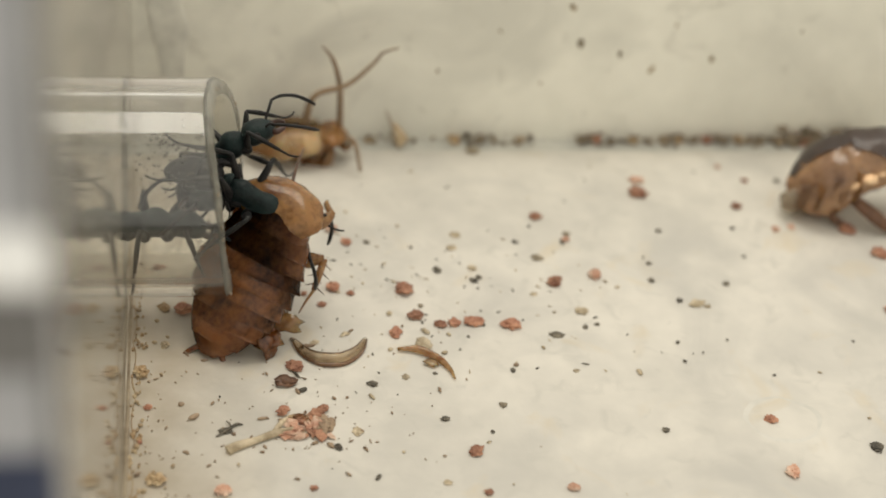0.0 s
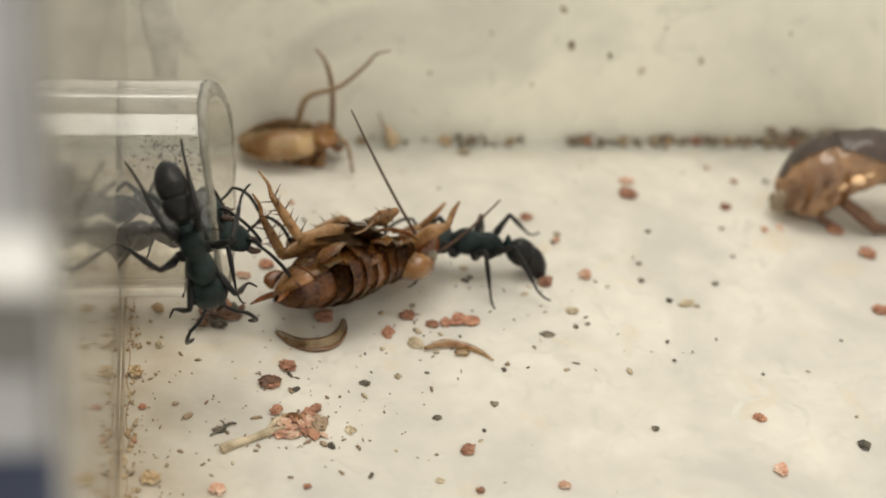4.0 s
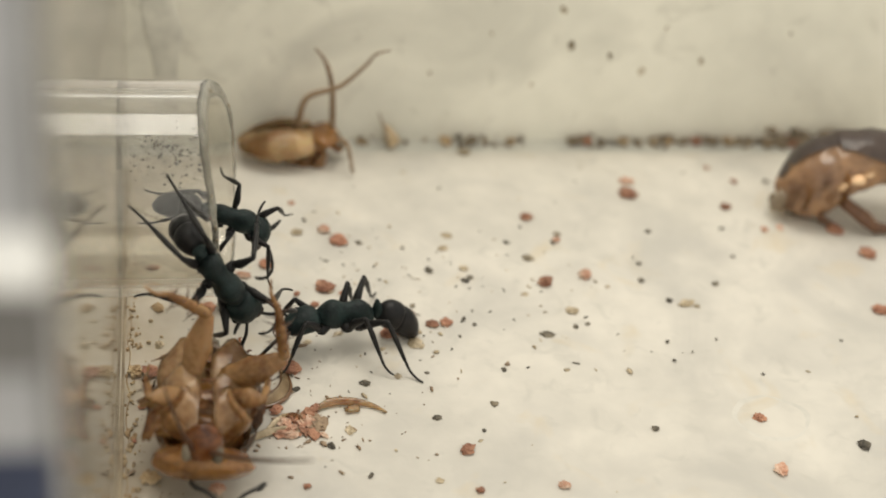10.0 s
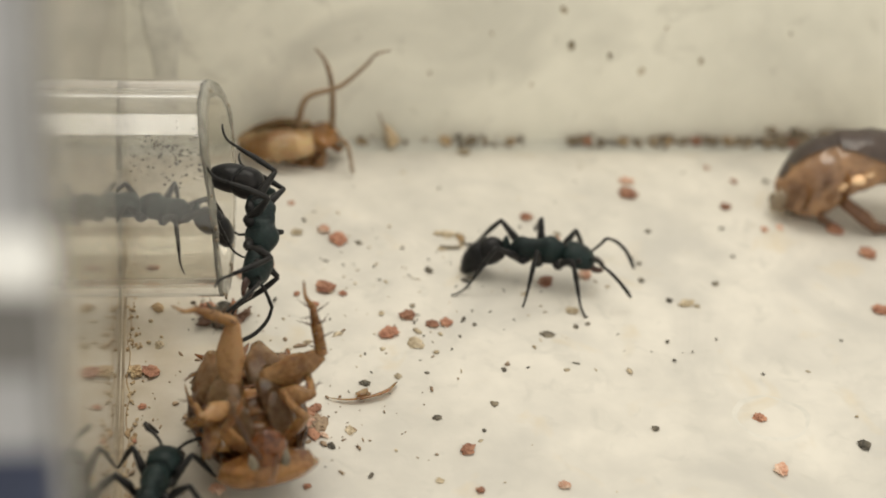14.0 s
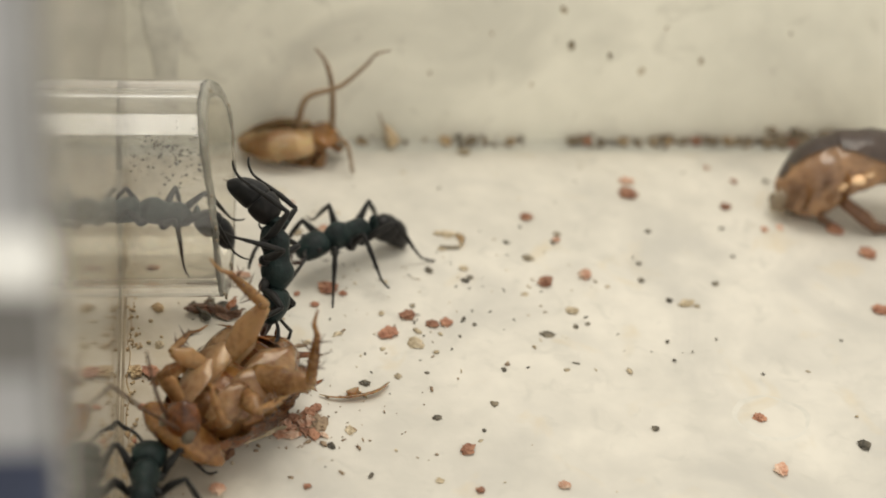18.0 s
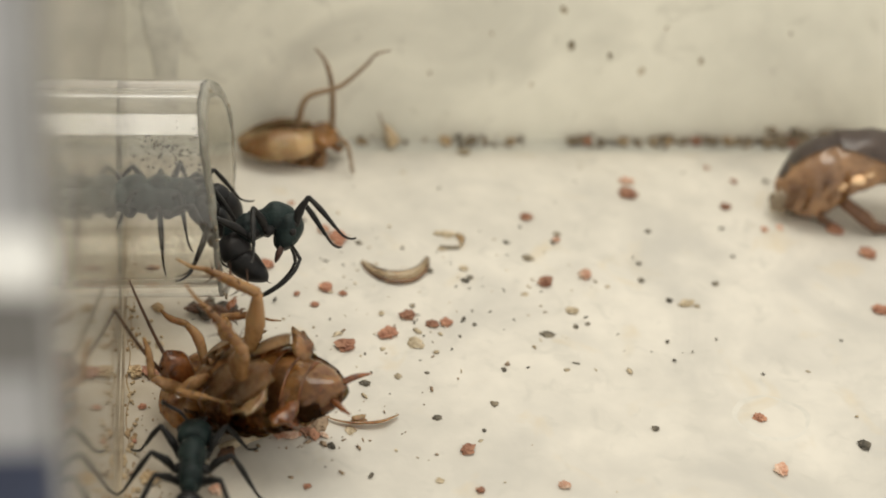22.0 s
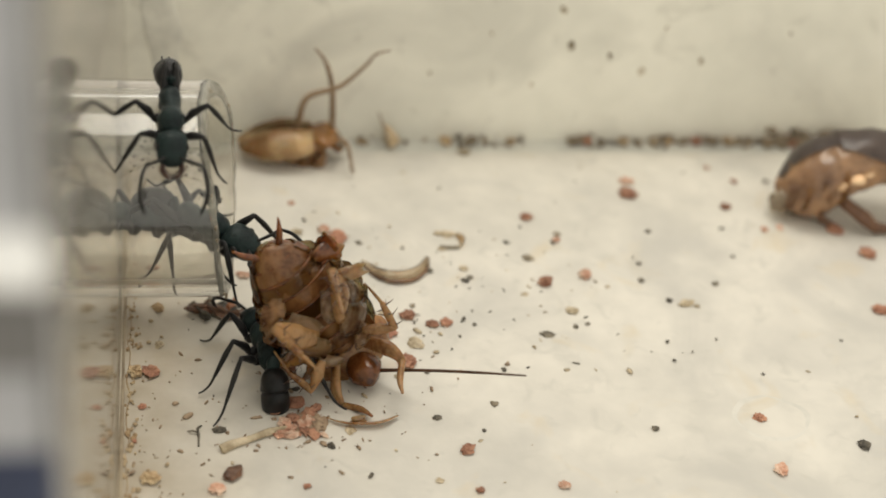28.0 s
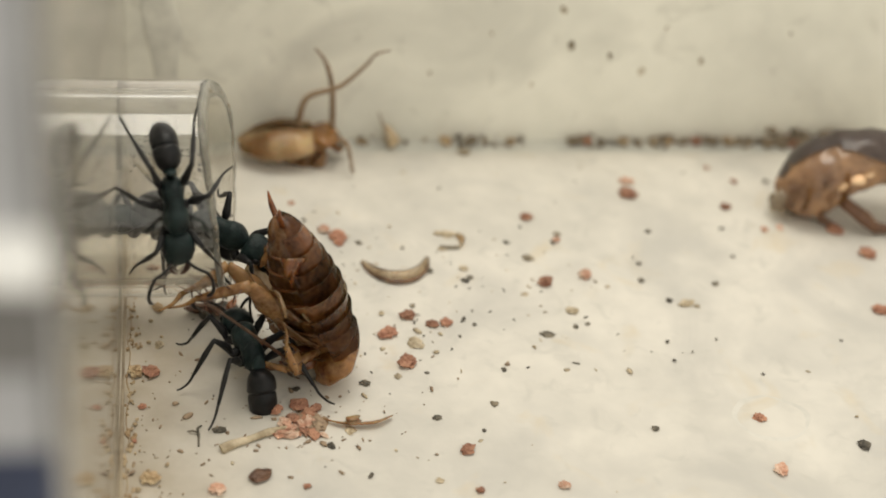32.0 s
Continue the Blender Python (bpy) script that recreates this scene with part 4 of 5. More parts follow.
plain("dirt_crust", bm, M_DIRT, "dark brown crust of dirt along the back wall", "dirt", "stuff")

# crust and crumbs along the foot of the clear wall
rnd = random.Random(5)
for i in range(7):
    y = -4.0 - 24.0 * (i / 7) + rnd.uniform(-0.4, 0.4)
    s = rnd.uniform(0.3, 1.15)
    lump("dirt_clump", XW + 0.9 + rnd.random() ** 2 * 1.8, y, s, (M_RED, M_SCUM, M_FLAKE, M_SCUM, M_RED)[i % 5], "crumb of litter along the foot of the clear wall", "crumb", i + 501, 0.6, "litter along the clear wall")
bm = bmesh.new()
for i in range(45):
    y = -3.0 - 27.0 * rnd.random()
    s = rnd.uniform(0.05, 0.2)
    blob(bm, (XW + 0.7 + rnd.random() ** 2 * 2.6, y, s * 0.4), (s, s * rnd.uniform(0.5, 1), s * 0.5), (0, 0, rnd.uniform(0, 180)), 6, 4)
plain("fine_litter", bm, M_SCUM, "fine tan litter along the clear wall", "litter", "stuff", True)

bm = bmesh.new()
for i in range(70):
    y = -4.0 - 26.0 * rnd.random()
    s = rnd.uniform(0.06, 0.17) * (1.5 if y < -20 else 1)
    blob(bm, (XW + 0.35 + 0.9 * rnd.random() ** 1.5, y, 0.0), (s * 0.7, s * 1.2, 0.1), (0, 0, rnd.uniform(-25, 25)), 8, 5, 0.7, 1.8, i)
plain("scum_line", bm, M_SCUM, "tan scum line along the foot of the clear wall", "scum", "stuff")

# sealant fillet at the foot of the clear wall, with a dirty edge
bm = bmesh.new()
limb(bm, [(XW + 0.15, -30.0 + 3.0 * k, -0.05) for k in range(15)], [0.14, 0.24, 0.12, 0.2, 0.26, 0.14], 10, 3, 0.5)
plain("fillet", bm, M_SEAM, "dusty brown sealant line along the clear wall", "sealant", "structure", True)
bm = bmesh.new()
limb(bm, [(XW + 0.5 + 0.14 * math.sin(k * 2.3), -30.0 + 1.5 * k, -0.05) for k in range(19)], [0.05, 0.09, 0.03, 0.08, 0.10, 0.03, 0.08, 0.03], 6, 3, 0.3)
plain("dirt_edge", bm, M_SCUM, "brown dirt line along the sealant fillet", "dirt", "structure", True)

# pale scrap leaning at the foot of the back wall
bm = limb(bmesh.new(), [(0.35, 0, 0.2), (0.1, 0.05, 0.8), (-0.25, 0.1, 1.5), (-0.5, 0.1, 2.0)], [0.72, 0.55, 0.32, 0.08], 12, 4, 0.3)
scrap = tagged(part("scrap", bm, M_HUSK, None, "", at(*SCRAP)), "pale tan scrap leaning against the back wall", "scrap")
part("stalk", limb(bmesh.new(), [(-0.5, 0, 1.4), (-0.9, 0, 2.4), (-1.2, 0, 3.3)], [0.12, 0.08, 0.03], 6, 3), M_DULLLEG, scrap)

# a red clump with a tan stick, beside the cockroach
clump = tagged(new("litter_clump"), "flat clump of brick-red and peach crumbs with a tan stick", "litter")
clump.matrix_basis = at(*CLUMP)
for i in range(26):
    rr = random.Random(i + 40)
    s, a, d = rr.uniform(0.22, 0.62), rr.uniform(0, 2 * math.pi), math.sqrt(rr.random())
    bm = blob(bmesh.new(), (0.25 + 1.6 * d * math.cos(a), 0.0 + 1.25 * d * math.sin(a), 0.08 + 0.1 * rr.random()), (s * 1.1, s * 0.75, s * 0.3), (rr.uniform(-20, 20), 0, rr.uniform(0, 180)), 12, 8, 0.9, 2.0, i)
    part("crumb", bm, (M_RED, M_PEACH, M_LITTER, M_RED, M_PEACH)[i % 5], clump, smooth=False)
for x, y, w in ((-1.25, 1.9, 0.42), (1.35, 2.0, 0.38), (0.9, 1.5, 0.5)):
    part("crumb", blob(bmesh.new(), (x, y, 0.2), (w, w * 0.8, w * 0.55), (0, 0, 40), 12, 8, 0.7, 2.0, x), M_RED, clump, smooth=False)
bm = limb(bmesh.new(), [(-4.85, -1.9, 0.2), (-4.2, -1.5, 0.24), (-3.0, -0.95, 0.22), (-1.8, -0.35, 0.24), (-0.6, 0.1, 0.25)], [0.34, 0.32, 0.22, 0.26, 0.1], 9, 4, 0.5)
part("stick", bm, M_FLAKE, clump, "tan stick", smooth=False)

# fine specks scattered over the middle of the floor
for name, mat, count, lab in (("dark_specks", M_GRAIN, 85, "fine dark specks scattered on the cream floor"), ("tan_specks", M_FLAKE, 95, "fine tan specks scattered on the cream floor")):
    bm = bmesh.new()
    for i in range(count):
        if rnd.random() < 0.75:
            x, y = rnd.gauss(-2.5, 7.5), rnd.gauss(-6.0, 6.0)
        else:
            x, y = rnd.uniform(-21, 38), rnd.uniform(-30, 14)
        x, y = max(x, -21), min(max(y, -30), 13.5)
        s = rnd.uniform(0.04, 0.09) * (2.2 if rnd.random() < 0.12 else 1)
        blob(bm, (x, y, s * 0.3), (s * rnd.uniform(0.8, 3.0), s * rnd.uniform(0.6, 1.2), s * 0.4), (0, 0, rnd.uniform(0, 180)), 7, 5, 0.8, 2.0, i)
    plain(name, bm, mat, lab, "specks", "stuff", True)

# brown litter strewn where the cockroach was dragged, thickest beside the clear wall
bm = bmesh.new()
for i in range(170):
    if i % 3 == 0:
        x, y = XW + 0.8 + abs(rnd.gauss(0, 2.2)), rnd.uniform(-31, -14)
    elif i % 3 == 1:
        x, y = CLUMP[0] + rnd.gauss(0.5, 4.0), CLUMP[1] + rnd.gauss(0.5, 2.2)
    else:
        x, y = rnd.gauss(-10, 5), rnd.gauss(-15, 5)
    s = 0.04 + 0.17 * rnd.random() ** 4
    blob(bm, (max(x, XW + 0.6), min(y, -6), s * 0.3), (s * rnd.uniform(0.8, 2.6), s * rnd.uniform(0.6, 1.2), s * 0.6), (0, 0, rnd.uniform(0, 180)), 7, 5, 0.9, 1.8, i)
plain("brown_litter", bm, M_LITTER, "fine brown litter strewn over the plaster beside the clear wall", "litter", "stuff", True)

# a faint dried water ring on the plaster
for (x, y, r0, sq) in RINGS:
    bm = bmesh.new()
    rims = []
    for dr in (-0.22, -0.08, 0.08, 0.2):
        rim = []
        for k in range(48):
            a = 2 * math.pi * k / 48
            rr = (r0 + dr * (0.5 + abs(math.sin(a * 1.5 + 1)))) * (1 + 0.10 * noise.noise(Vector((math.cos(a) * 1.5, math.sin(a) * 1.5, r0))))
            px, py = rr * math.cos(a), rr * sq * math.sin(a)
            lift = 0.008 if abs(dr) < 0.1 else -0.01
            rim.append(bm.verts.new((px, py, 0.10 * noise.noise(Vector(((x + px) * 0.12, (y + py) * 0.12, 3))) - 0.05 + lift)))
        rims.append(rim)
    for p, q in zip(rims, rims[1:]):
        for k in range(48):
            bm.faces.new((p[k], q[k], q[(k + 1) % 48], p[(k + 1) % 48]))
    plain("drying_ring", bm, M_STAIN, "faint grey dried water ring on the plaster", "stain", m=at(x, y, 0.0), smooth=True)

# droplets and grime on the upper inside of the tube
bm = bmesh.new()
for i in range(170):
    x = rnd.uniform(-22.6, TX - 1.2)
    a = rnd.gauss(128, 10)
    s = rnd.uniform(0.03, 0.11)
    r = TI - 0.05
    blob(bm, (x, r * math.cos(radians(a)), r * math.sin(radians(a))), (s, s, s * 0.8), u=6, v=4)
ob = part("grime", bm, M_GRAIN, tube, "dark specks of grime inside the tube")
ob["kind"] = "stuff"

# things that the ants drag along
bm = bmesh.new()
rows = []
for k in range(17):
    f = k / 16
    a = radians(188 + 164 * f)
    w = 0.25 + 0.75 * math.sin(math.pi * f) ** 0.6
    rows.append([bm.verts.new((2.55 * math.cos(a) * (1 - 0.05 * j * w), 3.3 * math.sin(a) * (1 - 0.055 * j * w) + 1.8, 0.1 + w * (0.55 * math.sin(0.52 * j) + 0.10 * noise.noise(Vector((f * 7, j * 0.7, 0)))))) for j in range(6)])
for k in range(len(rows) - 1):
    for j in range(5):
        bm.faces.new((rows[k][j], rows[k + 1][j], rows[k + 1][j + 1], rows[k][j + 1]))
rim = [w.co.copy() for w in (q[0] for q in rows)]
inner_rim = [w.co.copy() for w in (q[-1] for q in rows)]
bmesh.ops.solidify(bm, geom=bm.faces[:], thickness=0.05)
SHELL = tagged(part("wing_case", bm, M_SHELL), "clear curved shed wing case on the floor", "wing case")
part("rim", limb(bmesh.new(), rim, [0.06, 0.13, 0.17, 0.13, 0.06], 7, 2), M_RIM, SHELL, "brown rim of the wing case")
part("inner_rim", limb(bmesh.new(), inner_rim, [0.04, 0.07, 0.08, 0.07, 0.04], 6, 2), M_RIM, SHELL, "thin brown inner rim")
bm = bmesh.new()
limb(bm, [(-2.4, -0.5, 0.2), (-1.2, 0.25, 0.3), (0.4, 0.3, 0.26), (1.6, -0.1, 0.18), (2.4, -0.7, 0.12)], [0.12, 0.3, 0.26, 0.16, 0.07], 8, 4, 0.4)
blob(bm, (0.2, -0.25, 0.16), (0.6, 0.34, 0.13), (0, 0, 12), 12, 8, 0.7, 1.6, 3.0)
SHRED = tagged(part("torn_strip", bm, M_HIP), "torn curled tan strip of cuticle on the floor", "strip")
CRUMBS = [lump("food_crumb", 0, 0, s, M_RED, "brick-red food crumb nudged about by the ants", "crumb", 900 + i) for i, s in enumerate((1.25, 1.3, 1.2, 1.4, 1.1))]


BRACKET = tagged(new("husk_scrap"), "clear bent scrap of husk lying on the floor", "scrap")
part("bar", limb(bmesh.new(), [(-0.8, 1.3, 0.12), (0.1, 1.25, 0.16), (1.0, 1.15, 0.1)], [0.16, 0.2, 0.12], 8, 4, 0.4), M_FLAKE, BRACKET, "tan edge of the scrap")
part("film", limb(bmesh.new(), [(0.9, 1.1, 0.1), (1.2, 0.3, 0.22), (0.9, -0.5, 0.12)], [0.22, 0.3, 0.2], 8, 4, 0.3), M_SHELL, BRACKET, "clear film of the scrap")
part("foot", limb(bmesh.new(), [(0.9, -0.55, 0.1), (0.1, -0.6, 0.12), (-0.5, -0.35, 0.1)], [0.13, 0.15, 0.08], 7, 4, 0.4), M_GRAIN, BRACKET, "dark end of the scrap")

bm = blob(bmesh.new(), (0, 0, 0.22), (0.75, 0.45, 0.24), (0, 0, 0), 14, 9, 0.6, 1.5, 12.0)
CHIP = tagged(part("chip", bm, M_CHIP, smooth=False), "dark brown angular chip on the floor", "chip")

# torn brown bits of the cockroach that gather under the mouth of the tube
SCRAPS = tagged(new("torn_scraps"), "torn red-brown scraps of cockroach under the tube mouth", "scrap")
for i, (x, y, l, turn, mat) in enumerate(((-1.4, 0.3, 0.8, 20, M_CHIP), (-0.5, 0.8, 0.7, 80, M_GRAIN), (0.2, -0.2, 0.9, -30, M_CHIP), (0.9, 0.5, 0.6, 50, M_ORANGE), (-0.9, -0.6, 0.6, 120, M_GRAIN), (1.2, -0.5, 0.5, 10, M_CHIP))):
    bm = blob(bmesh.new(), (0, 0, 0.3), (l, l * 0.45, 0.26), (0, 12 * (-1) ** i, 0), 14, 9, 0.8, 1.7, i * 3.1)
    limb(bm, [(l * 0.6, 0, 0.35), (l * 1.1, 0.15, 0.55), (l * 1.5, 0.1, 0.5)], [0.12, 0.09, 0.03], 6, 2)
    part("scrap", bm, mat, SCRAPS, "", at(x, y, 0.0, 0, 0, turn), smooth=False)

bm = limb(bmesh.new(), [(-0.75, -0.7, 0.1), (0.0, -0.1, 0.16), (0.55, 0.45, 0.12), (0.95, 0.42, 0.1)], [0.05, 0.09, 0.09, 0.05], 6, 3)
limb(bm, [(0.2, 0.1, 0.15), (0.1, 0.5, 0.2), (-0.1, 0.75, 0.12)], [0.07, 0.06, 0.03], 6, 2)
SPLINTER = tagged(part("splinter", bm, M_GRAIN), "dark forked splinter on the plaster floor", "splinter")

# ---- all that moves ----
def glide(ob, rows):
    walk(ob, [(r[0], at(*r[1:])) for r in rows])


def motions():
    for thigh, s in HIND:
        hip = (HIND_HIP[0], s * HIND_HIP[1], HIND_HIP[2])
        walk(thigh, [(t, at(*hip, s * roll, swing + (lag if s < 0 else 0), turn)) for t, swing, lag, roll, turn in (
            (0.0, 80, 0, 0, 0), (0.6, 80, 0, 0, 0), (0.9, 62, 12, -6, 0), (3.5, 66, 14, -8, 0), (6.2, 58, 14, -8, 0), (7.2, 34, 20, 20, 30), (8.0, 6, 40, 6, 70), (12.0, 4, 44, 6, 75),
            (14.0, 4, 44, 10, 75), (18.0, 6, 40, 8, 60), (20.0, 8, 16, 6, 10), (24.0, 8, 20, 6, 0), (25.3, -10, 30, 6, 0), (27.5, 50, 14, 8, 0), (31.0, 58, 14, 8, 0), (32.0, 50, 12, 8, 0))])
    walk(SHIELD, [(t, at(*NAPE, 0, nod, turn)) for t, nod, turn in (
        (0.0, 10, 0), (0.7, 10, 0), (1.0, -18, 10), (2.0, -22, 10), (3.0, -30, 14), (6.0, -24, 8), (7.0, 15, 0), (12.0, 25, 5), (20.0, 20, 0),
        (25.0, 25, 0), (28.0, 18, 0), (31.0, 30, 0), (32.0, 55, 0))])
    walk(FEELERS[1], [(t, at(*feeler_root(-1), 0, dip, turn)) for t, dip, turn in (
        (0.0, 50, 177), (0.7, 50, 177), (1.0, 40, 130), (2.0, 37, 127), (3.0, 47, 173), (6.0, 25, 144), (6.4, 60, 150), (6.6, 78, -150), (6.8, 55, -70), (7.0, 31, -21), (8.0, 17, -14), (9.0, 17, -27), (12.0, 6, -30), (12.5, 14, 18), (13.0, 32, 49), (14.0, 11, 9), (17.0, 20, 0), (18.0, 28, 15), (20.0, 66, -50), (22.0, 70, -60), (23.0, 16, 2), (24.0, 32, -9), (25.0, 23, 6), (25.5, 28, 8), (26.5, 56, -40), (27.5, 64, -81), (28.0, 48, -72), (29.0, 49, -67), (30.0, 66, -95), (31.0, 66, -118), (32.0, 60, -118))])
    march(ANTS["puller"], [
        (0, -14.96, -8, 9.41, 26.5, 39.4, 0, 30, 12),
        (0.7, -15.09, -8, 8.84, 29.1, 30.9, 0, 30, 12),
        (0.8, -15.84, -12.1, 8.19, 44.4, 60.5, -18.2, 30, 12),
        (0.9, -16.59, -16.2, 7.55, -88.5, 87.4, 180, 30, 12),
        (1, -17, -15.47, 7.24, -41.48, 23.12, -116.71, 30, 12),
        (1.5, -18.86, -16.2, 7.84, -82.7, 77.5, 180, 30, 12),
        (2, -17.38, -15.46, 9.13, 80.55, 85.16, 1.67, 30, 12),
        (2.5, -17.69, -16.2, 10.46, 79.4, 71.4, 0, 30, 12),
        (3, -17.96, -15.78, 11.16, 42.32, 63.61, -34.5, 30, 12),
        (3.5, -18.24, -16.2, 11.01, 81.3, 75, 0, 30, 12),
        (5.5, -18.6, -16.2, 10.46, 76.4, 65.6, 0, 30, 12),
        (6, -16.55, -15.76, 10.82, 79.43, 47.35, 14.85, 30, 12),
        (7, -15.99, -16.01, 9.83, 54.51, 42.58, -18.16, 30, 12),
        (7.5, -16.25, -16.2, 9.63, 79.4, 71.4, 0, 30, 12),
        (8, -16.91, -15.79, 9.03, 47.38, 61.53, -28.68, 30, 12),
        (9, -16.57, -15.77, 7.93, 104.71, 60.84, 37.8, 30, 12),
        (9.5, -17.05, -16.2, 9.32, 70.8, 53.7, 0, 60, 20),
        (10, -16.93, -16.2, 9.06, 72.4, 57.3, 0, 75, 25),
        (10.5, -17.41, -16.2, 9.2, 71.2, 54.6, 0, 70, 20),
        (11, -16.75, -15.77, 10.65, 114.21, 53.1, 53.08, 30, 12),
        (11.5, -17.39, -16.2, 10.12, 69.6, 50.8, 0, 50, 15),
        (12, -17.79, -15.82, 11.61, 24.4, 65.73, -54.17, 30, 12),
        (13, -14.6, -13, 10.69, -72.78, 80.87, -91.01, 20, 12),
        (14, -14.35, -12.5, 10.54, -78.78, 29.42, -95.04, 60, 12),
        (17, -13.59, -12.01, 9.57, -58.26, 71.82, -75.85, 60, 12),
        (18, -13.28, -12.07, 7.61, -74.59, 59.63, -91.6, 40, 12),
        (19, -12.75, -11, 5.65, 61.82, 69.11, 44.58, 20, 12),
        (20, -13.62, -10.49, 6.65, -28.82, 18.96, -69.12, 10, 12),
        (20.5, -13.8, -10.6, 8.2, -34, 4, -30, 60, 66),
        (21, -13.9, -10.77, 9.3, -36, -10.5, 6, 106, 118),
        (22, -13.91, -10.77, 9.47, -38.1, -10.5, 9, 104, 118),
        (23, -13, -10.5, 9, 0, 10, 0, 118, 85),
        (23.5, -13.86, -11.5, 8.72, 0, 32.6, 0, 60, 60),
        (24, -13.27, -10.98, 7.95, 40.71, 56.18, 21.66, 20, 12),
        (25, -13.92, -10.99, 7.37, -13.29, 6.51, -63.58, 20, 12),
        (25.5, -14.88, -12.5, 7.86, -18.5, 21.4, -36.3, 20, 10),
        (28, -17.87, -8.99, 8.44, 10.85, 7.04, -37.77, 20, 12),
        (29, -17.5, -8.99, 8.79, 12.51, 6.45, -31.73, 20, 12),
        (30, -17.22, -8.99, 8.8, 13.54, 8.32, -27.3, 20, 12),
        (31, -17.27, -8.99, 8.81, 13.36, 7.86, -28.16, 20, 12),
        (32, -16.8, -9.02, 7.8, 14.5, 20.23, -21.72, 20, 12),
    ], trail=20)
    march(ANTS["helper"], [
        (0, -16.77, -5, 11.32, 0, -37.1, 0, 30, 12),
        (0.7, -17.96, -6, 10.31, 0, -16.5, 0, 30, 12),
        (1, -20.14, -6, 10.03, 0, -10.7, 0, 30, 12),
        (2, -20.36, -6, 9.41, 0, 0.1, 0, 30, 12),
        (3.5, -20.46, -6, 7.71, 0, 5.6, 0, 30, 12),
        (5.5, -17.46, -6.5, 9.31, 0, -5.1, 0, 30, 12),
        (6, -16.72, -7, 9.4, 60.6, -4.7, 0, 20, 40),
        (9, -16.4, -7, 8.59, 40.6, 11, 0, 20, 60),
        (10, -15.81, -7, 7.4, 33, 22.1, 0, 20, 60),
        (12, -15.7, -7, 7.05, 28.3, 33, 0, 20, 60),
        (12.3, -15.87, -7, 6.46, 0, 63.1, 0, 30, 12),
        (12.4, -16.57, -7, 6.6, -4.5, 64.2, 55.9, 30, 12),
        (12.5, -17.27, -7, 6.75, -5, 66.5, 115.5, 30, 12),
        (12.6, -17.97, -7, 6.89, 0, 67.7, 180, 30, 12),
        (12.8, -19.17, -7, 7.55, 0, 30, 180, 30, 12),
        (13, -20.37, -7, 8.22, 0, -7.6, 180, 30, 12),
        (19, -20.38, -7, 7.84, 0, -5.2, 180, 30, 12),
        (20, -19.95, -6, 9.45, 0, -5.5, 180, 30, 12),
        (22.1, -19.9, -6, 9.07, 0, -2.9, 180, 30, 12),
        (22.4, -17.48, -4, 8.37, 0, 11.1, 180, 30, 12),
        (22.6, -15.11, -0.5, 9.24, 0, 61.7, 180, 30, 12),
        (22.7, -16.31, 1.25, 9.93, 0, 11.5, 180, 30, 12),
        (22.8, -17.51, 3, 10.61, 0, -38.7, 180, 30, 12),
        (23, -21.36, 2, 12.39, 0, -27.6, 180, 30, 12),
        (23.5, -17.28, -3, 16.53, 0, -58.3, 180, 30, 12),
        (23.73, -17.75, -3.77, 17.41, 9.8, -21.9, 148.8, 30, 12),
        (24, -17.57, -5.99, 19.21, -22.43, -15.61, -145.48, 30, 12),
        (24.27, -18.34, -7.92, 19.19, -10.9, 10.8, -171.1, 30, 12),
        (24.5, -18.47, -11.31, 20.08, -18.6, 19, -106.9, 30, 12),
        (25, -18.1, -14.87, 16.18, -24.77, 65.86, -110.12, 30, 12),
        (25.5, -19.76, -14.84, 18.82, 3.7, 52.9, -85.7, 30, 12),
        (27.5, -18.41, -14.8, 19.31, 25.7, 40.3, -60.8, 30, 12),
        (28, -19.95, -12.49, 18.86, -5.74, 24.61, -89.4, 30, 12),
        (28.3, -19.67, -14.89, 19.18, 13.7, 47, -74.4, 30, 12),
        (28.6, -18.44, -14.23, 20.03, 43.5, 31.2, -38.4, 30, 12),
        (29, -18.95, -12.49, 19.46, 11.86, 20.04, -62.53, 30, 12),
        (29.4, -19.91, -15.48, 17.52, 6.7, 57.2, -82.2, 30, 12),
        (30, -19.92, -13.98, 16.1, -4.85, 37.41, -88.48, 30, 12),
        (31, -19.95, -15.58, 13.33, 0.87, 68.41, -79.39, 30, 12),
        (31.5, -19.11, -15.62, 13.35, 25.21, 64.81, -52.89, 30, 12),
        (32, -19.77, -15.53, 13.99, 6.68, 68.5, -73.26, 30, 12),
    ], trail=20)
